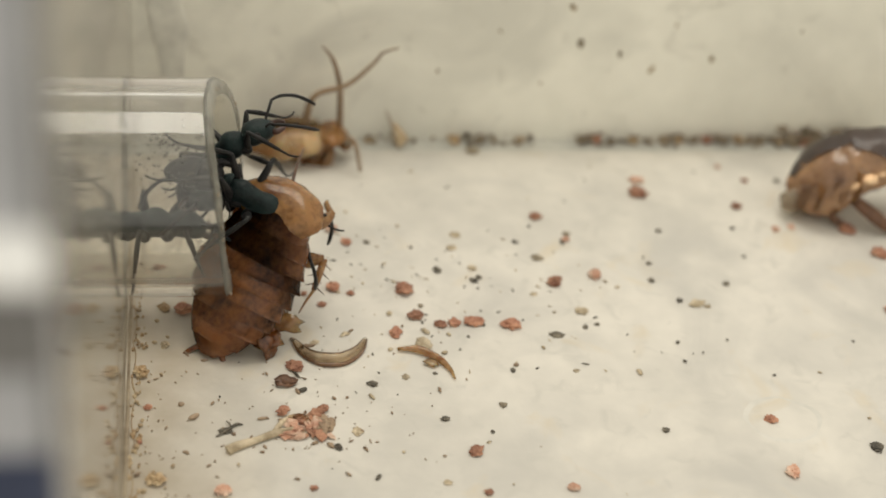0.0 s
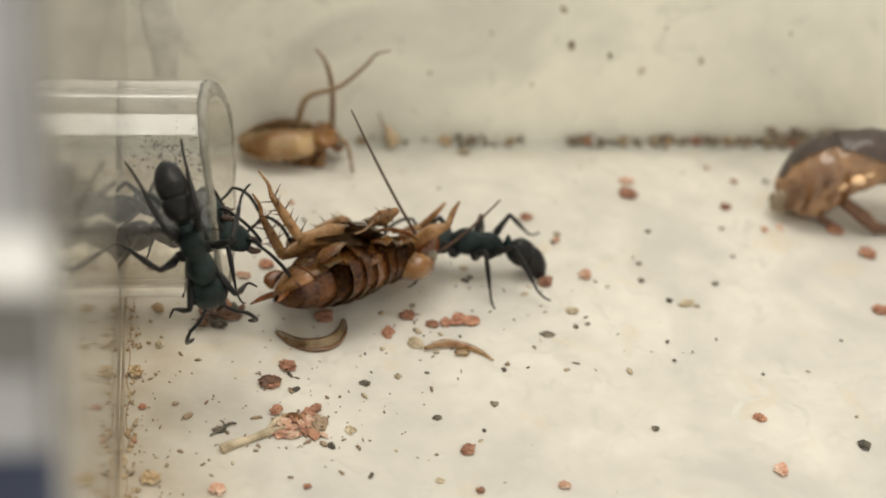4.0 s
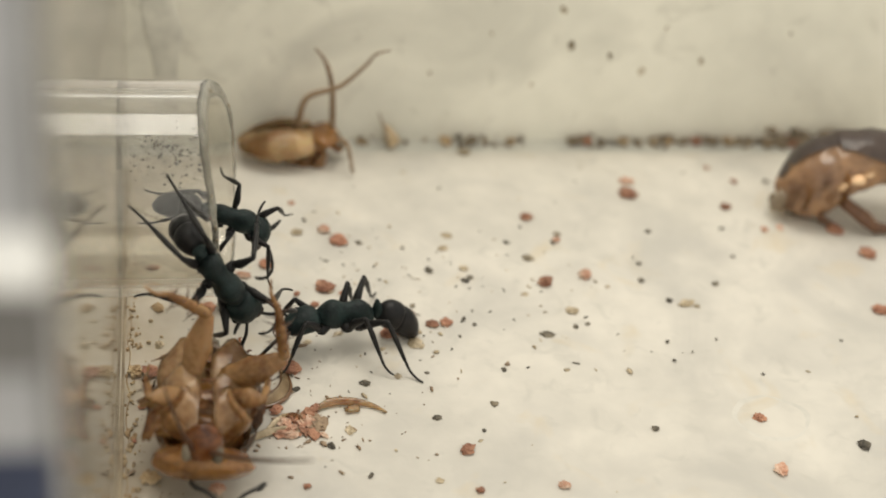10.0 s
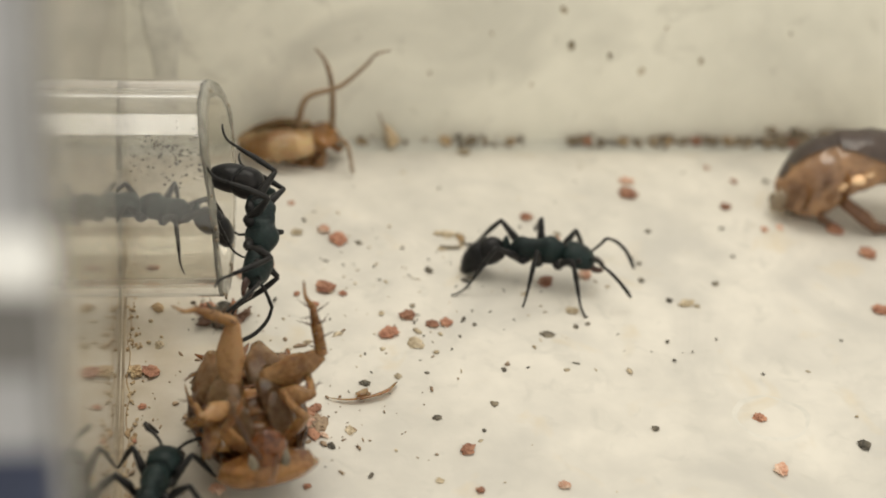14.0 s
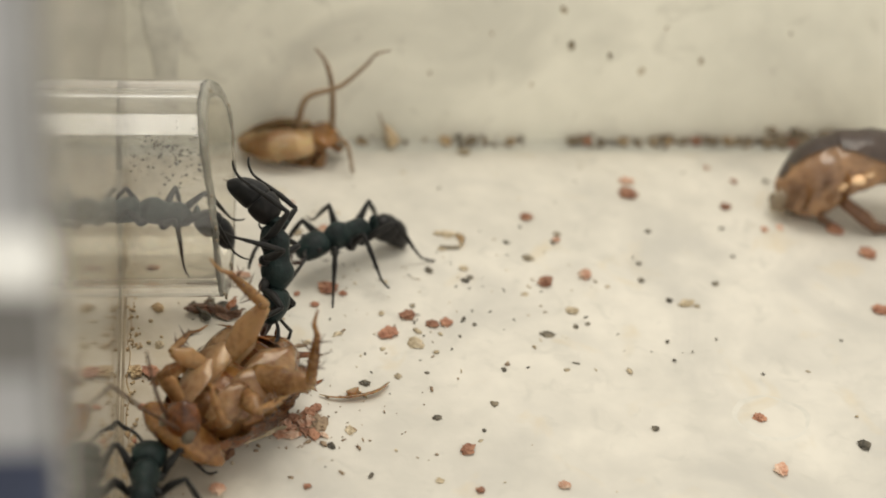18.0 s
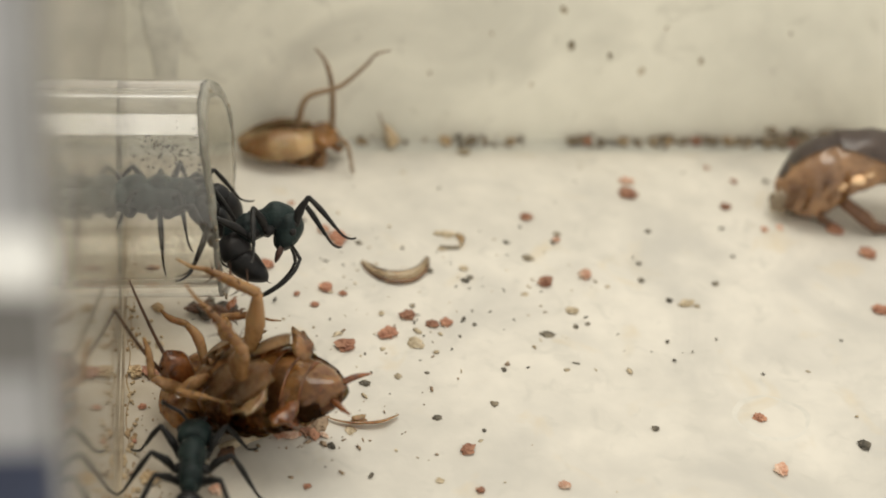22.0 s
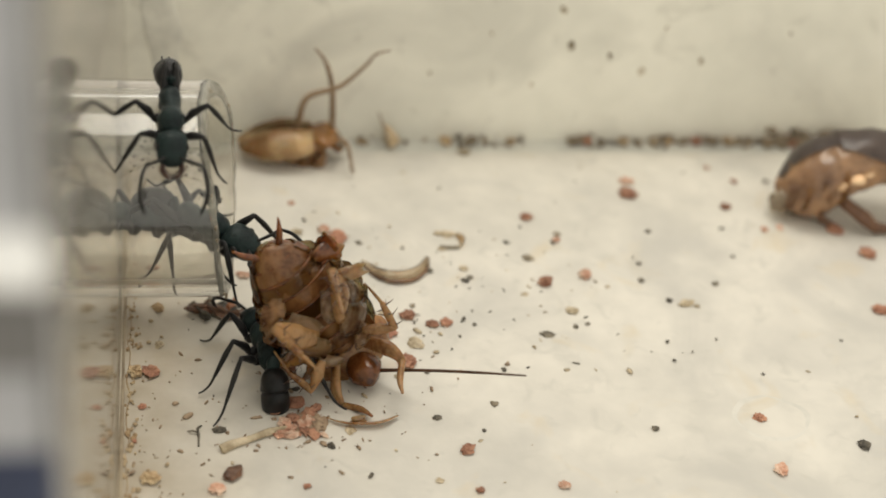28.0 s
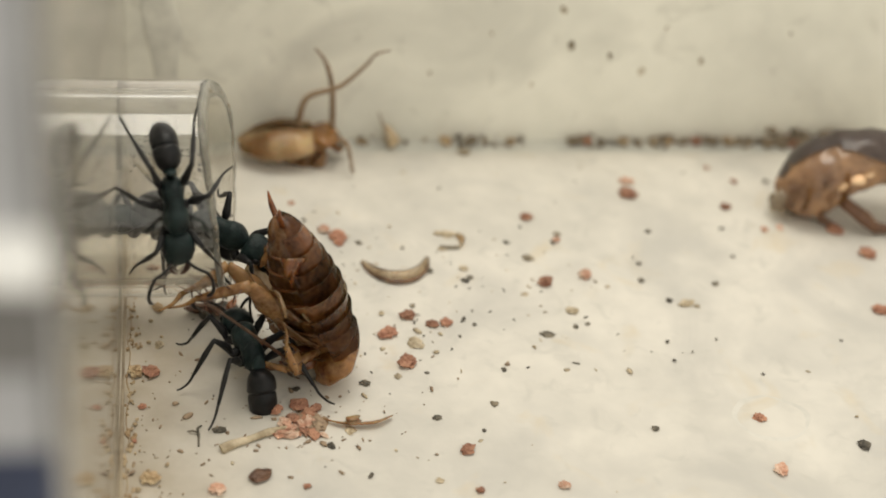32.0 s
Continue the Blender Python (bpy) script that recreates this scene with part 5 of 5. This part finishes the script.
    march(ANTS["walker"], [
        (0, -22.21, -7.2, 7.04, 0, 0.4, 0, 30, 12),
        (3.5, -21.39, -7.2, 6.84, 0, 2.9, 0, 30, 12),
        (4.3, -16.35, -7.72, 5.95, 0, 8.8, -8.1, 30, 12),
        (4.9, -14.09, -11.48, 4.11, 0, 49.1, -44, 30, 12),
        (5.5, -14.12, -15.08, 2.4, 0, 0, -88.4, 30, 12),
        (5.6, -9.74, -17.55, 2.4, 0, 0, -45.5, 30, 12),
        (5.7, -4.41, -17.59, 2.4, 0, 0, 24, 30, 12),
        (5.8, -0.74, -17.97, 2.4, 0, 0, 24.9, 30, 12),
        (6, 1.03, -16.59, 2.55, 0, 0, 32.74, 30, 12),
        (6.2, 0.98, -17.44, 2.4, 0, 0, 53.1, 30, 12),
        (6.4, 1.74, -19.2, 2.4, 0, 0, 29.1, 30, 12),
        (6.5, 8.02, -19.8, 2.4, 0, 0, 8.9, 30, 12),
        (6.6, 11.93, -20.7, 2.4, 0, 0, 14.8, 30, 12),
        (6.8, 16.92, -16.68, 2.4, 0, 0, 75, 30, 12),
        (7, 18.27, -13.27, 2.55, 0, 0, 81.49, 70, 12),
        (7.2, 17.11, -13.39, 2.4, 0, 0, 85, 30, 12),
        (7.4, 17.2, -15.01, 2.4, 0, 0, 75.1, 30, 12),
        (7.5, 15.83, -16.22, 2.4, 0, 0, 78.8, 30, 12),
        (7.6, 11.17, -16.49, 2.4, 0, 0, 127.2, 30, 12),
        (7.8, 1, -15.13, 2.4, 0, 0, 149.1, 30, 12),
        (8, -2.83, -9.97, 2.55, 0, 0, 154.64, 45, 12),
        (8.2, -7.96, -5.17, 2.4, 0, 0, 112, 30, 12),
        (8.4, -8.72, -3.53, 2.4, 0, 0, 120.4, 30, 12),
        (8.6, -8.75, -3.55, 2.4, 0, 0, 122.5, 30, 12),
        (8.8, -8.61, -2.87, 2.4, 0, 0, 124.1, 30, 12),
        (9, -7.21, 6.31, 2.55, 0, 0, 102.54, 45, 12),
        (9.2, -7.66, 5.52, 2.4, 0, 0, 105.9, 30, 12),
        (9.4, -5.79, 0.3, 2.4, 0, 0, 127.6, 30, 12),
        (9.5, -5.94, -5.03, 2.4, 0, 0, 138.9, 30, 12),
        (9.6, -5.51, -7.39, 2.4, 0, 0, 168.9, 30, 12),
        (9.8, -5.79, -12.38, 2.4, 0, 0, -165, 30, 12),
        (10, -8.44, -11.47, 2.55, 0, 0, -168.11, 30, 12),
        (10.2, -7.37, -14.41, 2.4, 0, 0, -173.8, 30, 12),
        (10.4, -7.44, -15.08, 2.4, 0, 0, 169.8, 30, 12),
        (10.47, -3.68, -17.14, 2.4, 0, 0, -147.3, 30, 12),
        (10.5, 0.08, -19.19, 2.4, 0, 0, -104.5, 30, 12),
        (10.6, 5.48, -24.8, 2.4, 0, 0, -88.1, 30, 12),
        (10.8, 7.69, -32.68, 2.4, 0, 0, -96.7, 30, 12),
        (10.9, 7.28, -37.38, 2.4, 0, 0, -96.8, 30, 12),
        (11, 7.15, -36.65, 2.4, 0, 0, -149.1, 30, 12),
        (11.1, 7.02, -35.91, 2.4, 0, 0, 158.7, 30, 12),
        (11.2, 6.89, -35.18, 2.4, 0, 0, 106.4, 30, 12),
        (11.4, 8.33, -27.65, 2.4, 0, 0, 128.9, 30, 12),
        (11.5, 7.14, -26.05, 2.4, 0, 0, 130.9, 30, 12),
        (11.6, 4.53, -24.11, 2.4, 0, 0, 134, 30, 12),
        (11.8, 0.46, -23.97, 2.4, 0, 0, 156.7, 30, 12),
        (12, -4.99, -24.06, 2.55, 0, 0, -177.02, 30, 12),
        (12.5, -5.39, -24.69, 2.4, 0, 0, 169.6, 30, 12),
        (12.7, -4.51, -24.46, 2.4, 0, 0, 169.6, 30, 12),
        (12.8, -1.89, -24.29, 2.4, 0, 0, 169.9, 30, 12),
        (12.9, 5.89, -23.06, 2.4, 0, 0, 133.7, 30, 12),
        (13, 9.47, -17.94, 2.55, 0, 0, 99.12, 70, 12),
        (13.1, 8.65, -9.6, 2.4, 0, 0, 96.3, 30, 12),
        (13.2, 3.4, -0.54, 2.4, 0, 0, 130.4, 30, 12),
        (13.3, -4.64, 2.35, 2.4, 0, 0, 157.1, 30, 12),
        (13.4, -8.44, 2.67, 2.4, 0, 0, 175.3, 30, 12),
        (13.5, -12.88, 2.46, 2.4, 0, 0, -169.5, 30, 12),
        (13.6, -12.5, 2.53, 2.4, 0, 0, 161.4, 30, 12),
        (13.7, -9.89, 4.65, 2.4, 0, 0, 147.8, 30, 12),
        (13.8, -6.75, 4.19, 2.4, 0, 0, 83.8, 30, 12),
        (13.9, -1.97, -1.66, 2.4, 0, 0, 17.5, 30, 12),
        (14, 6.18, -3.97, 2.55, 0, 0, -14.34, 30, 12),
        (14.1, 12.48, -3.16, 2.4, 0, 0, 3.3, 30, 12),
        (14.2, 17.28, -2.33, 2.4, 0, 0, 12.1, 30, 12),
        (14.3, 23.73, -1.18, 2.4, 0, 0, 6.6, 30, 12),
        (14.4, 28.9, 0.62, 2.4, 0, 0, 13, 30, 12),
        (14.5, 33.23, -1.45, 2.4, 0, 0, 18.7, 30, 12),
        (15, 48.03, 7.25, 2.4, 0, 0, 22.2, 30, 12),
        (15.2, 49.16, 10.63, 5.49, -20.8, -46.9, 82.1, 30, 12),
        (15.4, 50.28, 14, 8.59, -87.7, -35, 180, 30, 12),
        (16, 31.58, 14, 12.41, -87.2, 7, 180, 30, 12),
        (16.5, 16.96, 14, 8.94, -87.3, -17.4, 180, 30, 12),
        (16.6, 14.72, 14, 6.84, -87.2, -5.6, 180, 30, 12),
        (16.7, 13.44, 14, 7.13, -87.2, -6.9, 180, 30, 12),
        (16.8, 13.11, 14, 5.76, -87.1, 5, 180, 30, 12),
        (16.9, 12.53, 14, 5.66, -87.2, 11.5, 180, 30, 12),
        (17, 13.49, 13.99, 4.2, 91.78, 157.48, -2.31, 30, 12),
        (17.1, 12.95, 14, 2.68, -87.5, 27.2, -180, 30, 12),
        (17.2, 10.43, 10.7, 2.3, -21.8, -1.5, -146.6, 30, 12),
        (17.3, 5.63, 7.95, 2.4, 0, 0, -158.2, 30, 12),
        (17.4, 0.22, 5.69, 2.4, 0, 0, -164.4, 30, 12),
        (17.5, -3.52, 3.67, 2.4, 0, 0, -176, 30, 12),
        (17.6, -6.29, 4, 2.4, 0, 0, 164, 30, 12),
        (17.7, -5.86, 5.53, 2.4, 0, 0, 154, 30, 12),
        (17.8, -3.9, 4.59, 2.4, 0, 0, 163.1, 30, 12),
        (17.9, -3.98, 0.15, 2.4, 0, 0, -171.4, 30, 12),
        (18, -7.45, -1.76, 2.55, 0, 0, -150.69, 30, 12),
        (18.1, -7.99, -2.19, 2.4, 0, 0, -159.8, 30, 12),
        (18.2, -9.52, -6.34, 2.4, 0, 0, -137.4, 30, 12),
        (18.3, -1.95, -6.67, 2.4, 0, 0, -70.3, 30, 12),
        (18.4, -0.92, -12.4, 2.4, 0, 0, -103.3, 30, 12),
        (18.5, -3.97, -16.74, 2.4, 0, 0, -155, 30, 12),
        (18.6, -2.89, -17.49, 2.4, 0, 0, -157.2, 30, 12),
        (18.8, 1.86, -17.77, 2.4, 0, 0, -103.3, 30, 12),
        (19, 1.15, -15.76, 2.55, 0, 0, -143.47, 30, 12),
        (19.2, -4.92, -13.93, 2.4, 0, 0, 151.5, 30, 12),
        (19.4, -3.9, -10.42, 2.4, 0, 0, 128.6, 30, 12),
        (19.5, -3.57, -9.42, 2.4, 0, 0, 122.4, 30, 12),
        (19.7, -8.54, 1.24, 2.4, 0, 0, 157.2, 30, 12),
        (20, -12.13, -6.05, 8.68, -10.07, -0.81, 166.01, 30, 12),
        (20.5, -17.73, -6.5, 8.17, 0, -4.3, 180, 30, 12),
        (21, -20.75, -7, 8.37, 0, -2.9, 180, 30, 12),
        (23, -21.03, -7, 8.98, 0, -5.7, 180, 30, 12),
        (25, -21.03, -7, 8.07, 0, -5, 180, 30, 12),
        (28, -20.75, -7, 7.38, 0, -4.7, 180, 30, 12),
        (32, -20.75, -7, 7.15, 0, -4.7, 180, 30, 12),
    ])
    march(ANTS["lower"], [
        (0, -15.2, -5.33, 8.22, 0, -8.7, -158.5, 30, 12),
        (0.4, -10.12, -2.38, 5, 0, 0, -175.7, 30, 12),
        (0.6, -7.83, -0.71, 2.6, 0, 0, 179.5, 30, 12),
        (0.7, -7.1, -1.55, 2.6, 0, 0, 150.9, 30, 12),
        (0.8, 0.1, -1.96, 2.5, 0, 0, -176.8, 30, 12),
        (0.87, 0.83, -2.37, 2.5, 0, 0, 144.3, 30, 12),
        (0.9, 1.56, -2.79, 2.5, 0, 0, 105.3, 30, 12),
        (1, 1.86, -3.43, 2.4, 0, 0, 90.4, 30, 20),
        (1.1, 2.94, -3.06, 2.4, 0, 0, 132.7, 30, 16),
        (1.2, 4.01, -2.69, 2.4, 0, 0, 175, 30, 12),
        (1.5, 4.35, -1.71, 2.4, 0, 0, -172.3, 30, 12),
        (2, 3.04, -1.51, 2.5, 0, 0, -165.14, -5, 12),
        (2.5, 1.92, -3.79, 2.4, 0, 0, -175.2, 30, 12),
        (3, 5.19, -4.36, 2.5, 0, 0, -148.2, -20, 12),
        (3.5, 3.72, -2.56, 2.4, 0, 0, -169.1, 30, 12),
        (5, -0.94, -3.82, 2.4, 0, 0, 159.2, 30, 12),
        (5.5, -1.78, -5.06, 2.4, 0, 0, 148.2, 30, 12),
        (5.7, -1.36, -7.17, 2.4, 0, 0, 150.4, 30, 12),
        (6, -1.24, -3.9, 2.5, 0, 0, 161.68, 30, 12),
        (6.2, -4.48, -7.97, 2.4, 0, 0, 162, 30, 12),
        (6.4, -7.76, -12.5, 2.4, 0, 0, 142.7, 30, 12),
        (6.6, -9.45, -14.56, 2.4, 0, 0, 109.9, 30, 12),
        (6.8, -13.23, -19.39, 2.4, 0, 0, 67, 30, 12),
        (7, -15.83, -24.45, 2.4, 0, 0, 80.1, 30, 12),
        (7.2, -16.22, -28.11, 2.4, 0, 0, 80.9, 30, 12),
        (7.4, -18.66, -30.4, 2.4, 0, 0, 86.7, 30, 12),
        (8, -17.13, -33.69, 2.4, 0, 0, 85.9, 30, 12),
        (12, -17.13, -33.69, 2.4, 0, 0, 85.9, 30, 12),
        (13, -18.9, -30.57, 2.4, 0, 0, 72.3, 30, 12),
        (14, -21.19, -28.43, 2.4, 0, 0, 74.1, 30, 12),
        (17, -22.04, -27.86, 2.4, 0, 0, 85.9, 30, 12),
        (18, -21.61, -28.01, 2.4, 0, 0, 84.3, 30, 12),
        (19, -18.61, -26.52, 2.4, 0, 0, 86.8, 30, 12),
        (20, -18.99, -27.23, 2.4, 0, 0, 89.3, 30, 12),
        (21, -18.76, -25.09, 2.4, 0, 0, 87.1, 30, 12),
        (22, -18.83, -26.12, 2.4, 0, 0, 85.8, 30, 12),
        (23, -17.09, -26.68, 2.4, 0, 0, 82.6, 30, 12),
        (24, -19.08, -20.69, 2.5, 0, 0, 103.3, 30, 12),
        (25, -15.27, -17.96, 2.5, 0, 0, 170.36, 60, 12),
        (25.5, -16.54, -21.8, 2.4, 0, 0, 138.6, 30, 12),
        (26.5, -16.63, -19.61, 2.4, 0, 0, 120.4, 30, 12),
        (27.5, -14.72, -15.29, 2.5, 0, 0, 99.17, 60, 12),
        (28, -13.87, -14.62, 2.5, 0, 0, 99.01, 60, 12),
        (29, -14.49, -15.94, 2.5, 0, 0, 157.37, 60, 12),
        (30, -15.43, -15.47, 2.5, 0, 0, 126.03, 60, 12),
        (31, -15.32, -14.74, 2.5, 0, 0, 127.72, 60, 12),
        (32, -15.02, -14.7, 2.5, 0, 0, 104.61, 60, 12),
    ])
    glide(PREY, [
        (0, -14.62, -9.11, 5.61, 19.24, -51.24, 44.24),
        (0.6, -14.62, -9.11, 5.61, 19.24, -51.24, 44.24),
        (0.65, -12.95, -8.34, 5.06, 60.79, -42.15, 28.64),
        (0.7, -11.27, -7.56, 4.51, 93.14, -28.51, 24.82),
        (0.75, -9.6, -6.78, 3.96, 121.58, -15.16, 29.34),
        (0.8, -7.92, -6, 3.41, 149.88, -5.4, 39.53),
        (1, -7.92, -6, 3.41, 149.88, -5.4, 39.53),
        (1.5, -8.12, -6.83, 3.2, 149.8, 0, 39),
        (2, -9.35, -7, 4.39, 150.14, -1.55, 49.25),
        (2.5, -8.1, -7.59, 3.2, 150.5, 0, 41),
        (3, -6.55, -6.9, 3.39, 151.73, -12.72, 4.13),
        (3.5, -6.69, -6.64, 3.2, 148.5, 0, 35.3),
        (5.5, -7.3, -3.4, 3.4, 144.8, 0, 20.1),
        (6, -7.39, -2.5, 5.2, 145.5, -3.13, 34.53),
        (6.5, -6.84, -4.92, 3, -162.1, 0, -29.6),
        (6.8, -9.08, -6.32, 3, -175.4, 0, -77.5),
        (7, -13.4, -13.99, 4.34, -179.3, 6.53, -82.61),
        (7.5, -15.1, -21.21, 3, 178.6, 0, -93.9),
        (8, -15.38, -24.19, 3.2, 179.2, 0, -92.3),
        (9, -15.89, -26.01, 3.2, -177.9, 0, -84.3),
        (9.5, -16.95, -23.88, 3.2, -175.7, 0, -78.4),
        (10, -17.92, -22.97, 3.2, 179, 0, -92.6),
        (11, -18.61, -20.34, 3.2, 176.4, 0, -99.7),
        (12, -17.11, -24.13, 3.2, 178.3, 0, -94.7),
        (13, -13.55, -22.02, 3, -164.4, 0, -41.5),
        (14, -15.05, -23.41, 3, -175.7, 0, -78.2),
        (17, -16.9, -20.58, 3, 165.4, 0, -134.2),
        (18, -16.86, -20.89, 3, 166.8, 0, -129.1),
        (19, -16.73, -21.34, 3, 162.5, 0, -148.1),
        (20, -15.05, -20.99, 2.75, -10.44, 167.94, -32.02),
        (21, -16.46, -20.99, 3.15, -10.63, 164.16, -37.2),
        (22, -15.61, -19.98, 3.19, -10.79, 160.18, -29.54),
        (23, -14.01, -19.48, 3.09, -4.82, -163.72, 31.06),
        (24, -15.77, -18.48, 3.01, -5.23, -170.84, 27.14),
        (25, -13.2, -15.48, 2.75, -16.66, -174.14, 28.5),
        (26, -12.44, -14.85, 2.78, -20.47, 158.35, 45.85),
        (26.5, -11.68, -14.22, 2.99, -13.59, 131.14, 67.83),
        (27, -10.92, -14.5, 3.9, 27.18, 112.02, 121.33),
        (27.5, -10.16, -14.57, 4.61, -95.32, 56.61, 11.25),
        (28, -10.16, -14.57, 4.61, -95.32, 56.61, 11.25),
        (29, -10.19, -14.6, 4.1, -99.8, 56.89, 6.56),
        (30, -10.7, -14.58, 3.66, -101, 62.02, 10),
        (31, -11.17, -14.66, 4.54, -98.32, 68.26, -5.5),
        (31.5, -10.83, -15, 5.19, -64.13, 65.68, -12.12),
        (32, -10.49, -13.74, 4.64, -31.64, 64.95, -20.7),
    ])
    glide(SHELL, [
        (0, -9.78, -12.29, 0, 0, 0, 0),
        (1, -8.44, -12.33, 0, 0, 0, 0),
        (3, -10.28, -12.28, 0, 0, 0, 10),
        (3.5, -10.28, -12.34, 0, 0, 0, 10),
        (4.3, -10, -8.5, 0, 0, 0, 20),
        (5.5, -9.5, -1.2, 0, 0, 0, 30),
        (6.4, -9.5, -2, 0, 0, 0, 30),
        (6.8, -10, -7.5, 0, 0, 0, 35),
        (7, -13.98, -16.5, 0, 0, 0, 40),
        (18.05, -13.5, -15.61, 0, 0, 0, 20),
        (18.3, -6.46, -8.58, 0, 0, 0, 0),
        (18.6, -5.04, -8.28, 0, 0, 0, 0),
        (19, -4.77, -7.62, 0, 0, 0, 0),
        (20, -3.65, -2.79, 0, 0, 0, 5),
        (32, -3.65, -2.79, 0, 0, 0, 5),
    ])
    glide(SHRED, [
        (0, -3.14, -13.41, 0, 0, 0, -40),
        (0.7, -2.59, -13.46, 0, 0, 0, -40),
        (1, -0.57, -12.53, 0, 0, 0, -20),
        (3.5, -0.31, -12.6, 0, 0, 0, -20),
        (5.5, -1.43, -11.3, 0, 0, 0, 20),
        (6.4, -2.45, -11.6, 0, 0, 0, 10),
        (6.8, -7.2, -16.39, 0, 0, 0, -10),
        (7, -8.19, -16.95, 0, 0, 0, -20),
        (8, -8.56, -18.22, 0, 0, 0, 0),
        (12.5, -8.56, -18.22, 0, 0, 0, 0),
        (12.65, -8.2, -18, 0, 0, 0, 65),
        (12.8, -7.8, -17.6, 0, 0, 0, 135),
        (13, -7.29, -17.27, 0, 0, 0, 200),
        (18.2, -8, -16.96, 0, 0, 0, 195),
        (19, -9.82, -16.31, 0, 0, 0, 220),
        (20, -9.26, -16.33, 0, 0, 0, 200),
        (21, -7.88, -19.73, 0, 0, 0, 180),
        (27.5, -7.89, -19.85, 0, 0, 0, 180),
        (32, -8.26, -19.83, 0, 0, 0, 180),
    ])
    glide(CRUMBS[0], [
        (0, 0.38, -9.13, 0, 0, 0, 0),
        (3.5, 1.19, -9.08, 0, 0, 0, 0),
        (5.5, -1.97, -9.34, 0, 0, 0, 60),
        (7, -0.65, -10.8, 0, 0, 0, 100),
        (8, -1.99, -9.47, 0, 0, 0, 140),
        (10, -5.05, -10.25, 0, 0, 0, 200),
        (32, -5.22, -10.37, 0, 0, 0, 200),
    ])
    glide(CRUMBS[1], [
        (0, -13.76, -9.97, 0, 0, 0, 0),
        (3.5, -13.49, -15.49, 0, 0, 0, 30),
        (6, -14.25, -15.7, 0, 0, 0, 30),
        (7, -17.38, -15.61, 0, 0, 0, 80),
        (9, -21.31, -14.18, 0, 0, 0, 120),
        (32, -21.31, -14.18, 0, 0, 0, 120),
    ])
    glide(CRUMBS[2], [
        (0, 2.93, -9.52, 0, 0, 0, 0),
        (0.6, 3.05, -9.57, 0, 0, 0, 0),
        (1, 1.12, -9.01, 0, 0, 0, 40),
        (3.5, 1.27, -9.08, 0, 0, 0, 40),
        (5.5, -7, -7.9, 0, 0, 0, 90),
        (6.5, -6.99, -7.77, 0, 0, 0, 90),
        (8, -7.67, 0.91, 0, 0, 0, 140),
        (32, -7.69, 1.66, 0, 0, 0, 140),
    ])
    glide(CRUMBS[3], [
        (0, -4.07, -5.18, 0, 0, 0, 0),
        (0.7, -3.94, -5.22, 0, 0, 0, 0),
        (1.5, -13.47, -14.95, 0, 0, 0, 80),
        (6, -6.61, -3.59, 0, 0, 0, 160),
        (7, -7.84, -3.64, 0, 0, 0, 200),
        (9.5, -9.15, -4.81, 0, 0, 0, 220),
        (18, -8.95, -4.95, 0, 0, 0, 240),
        (19, -8.3, -11.58, 0, 0, 0, 260),
        (24, -8.24, -11.77, 0, 0, 0, 260),
        (25, -5.73, -14.93, 0, 0, 0, 300),
        (28, -4.25, -13.62, 0, 0, 0, 320),
        (32, -4.25, -13.62, 0, 0, 0, 320),
    ])
    glide(CRUMBS[4], [
        (0, -19.6, -7.24, 0, 0, 0, 0),
        (3.5, -18.56, -7.46, 0, 0, 0, 0),
        (6, -10.89, -9.98, 0, 0, 0, 50),
        (8, -12.11, -14.14, 0, 0, 0, 90),
        (18, -12.11, -14.14, 0, 0, 0, 90),
        (19, -10.98, -14.17, 0, 0, 0, 120),
        (22, -10.99, -14.3, 0, 0, 0, 120),
        (25, -12.08, -16.83, 0, 0, 0, 160),
        (32, -11.79, -18, 0, 0, 0, 160),
    ])
    glide(BRACKET, [
        (0, -12.5, -20.5, 0, 0, 0, 60),
        (12.9, -12.5, -20.5, 0, 0, 0, 60),
        (13.4, -7, -4.5, 0, 0, 0, 20),
        (13.9, 0.36, 0.62, 0, 0, 0, 0),
        (32, 0.36, 0.62, 0, 0, 0, 0),
    ])
    glide(CHIP, [
        (0, -13.01, -15.44, 0, 0, 0, 0),
        (3.5, -13.6, -15.5, 0, 0, 0, 10),
        (6, -14.32, -15.64, 0, 0, 0, -20),
        (7.5, -16.64, -21.75, 0, 0, 0, 40),
        (26, -16.68, -23.36, 0, 0, 0, 60),
        (28, -16.3, -24.48, 0, 0, 0, 50),
        (30, -14.65, -24.75, 0, 0, 0, 30),
        (32, -14.65, -24.75, 0, 0, 0, 30),
    ])
    glide(SCRAPS, [
        (0, -16.5, -8.2, 0, 0, 0, 40),
        (6.5, -16.5, -8.2, 0, 0, 0, 40),
        (8, -16.76, -13.1, 0, 0, 0, 0),
        (12, -16.32, -10.62, 0, 0, 0, 15),
        (14, -16.24, -8.4, 0, 0, 0, 30),
        (18, -16.81, -7.69, 0, 0, 0, 0),
        (32, -16.81, -7.69, 0, 0, 0, 0),
    ])
    glide(SPLINTER, [
        (0, -16.86, -20.1, 0, 0, 0, 0),
        (6.5, -16.86, -20.1, 0, 0, 0, 0),
        (7.2, -18.4, -20.8, 0, 0, 0, 50),
        (32, -18.4, -20.8, 0, 0, 0, 50),
    ])


motions()
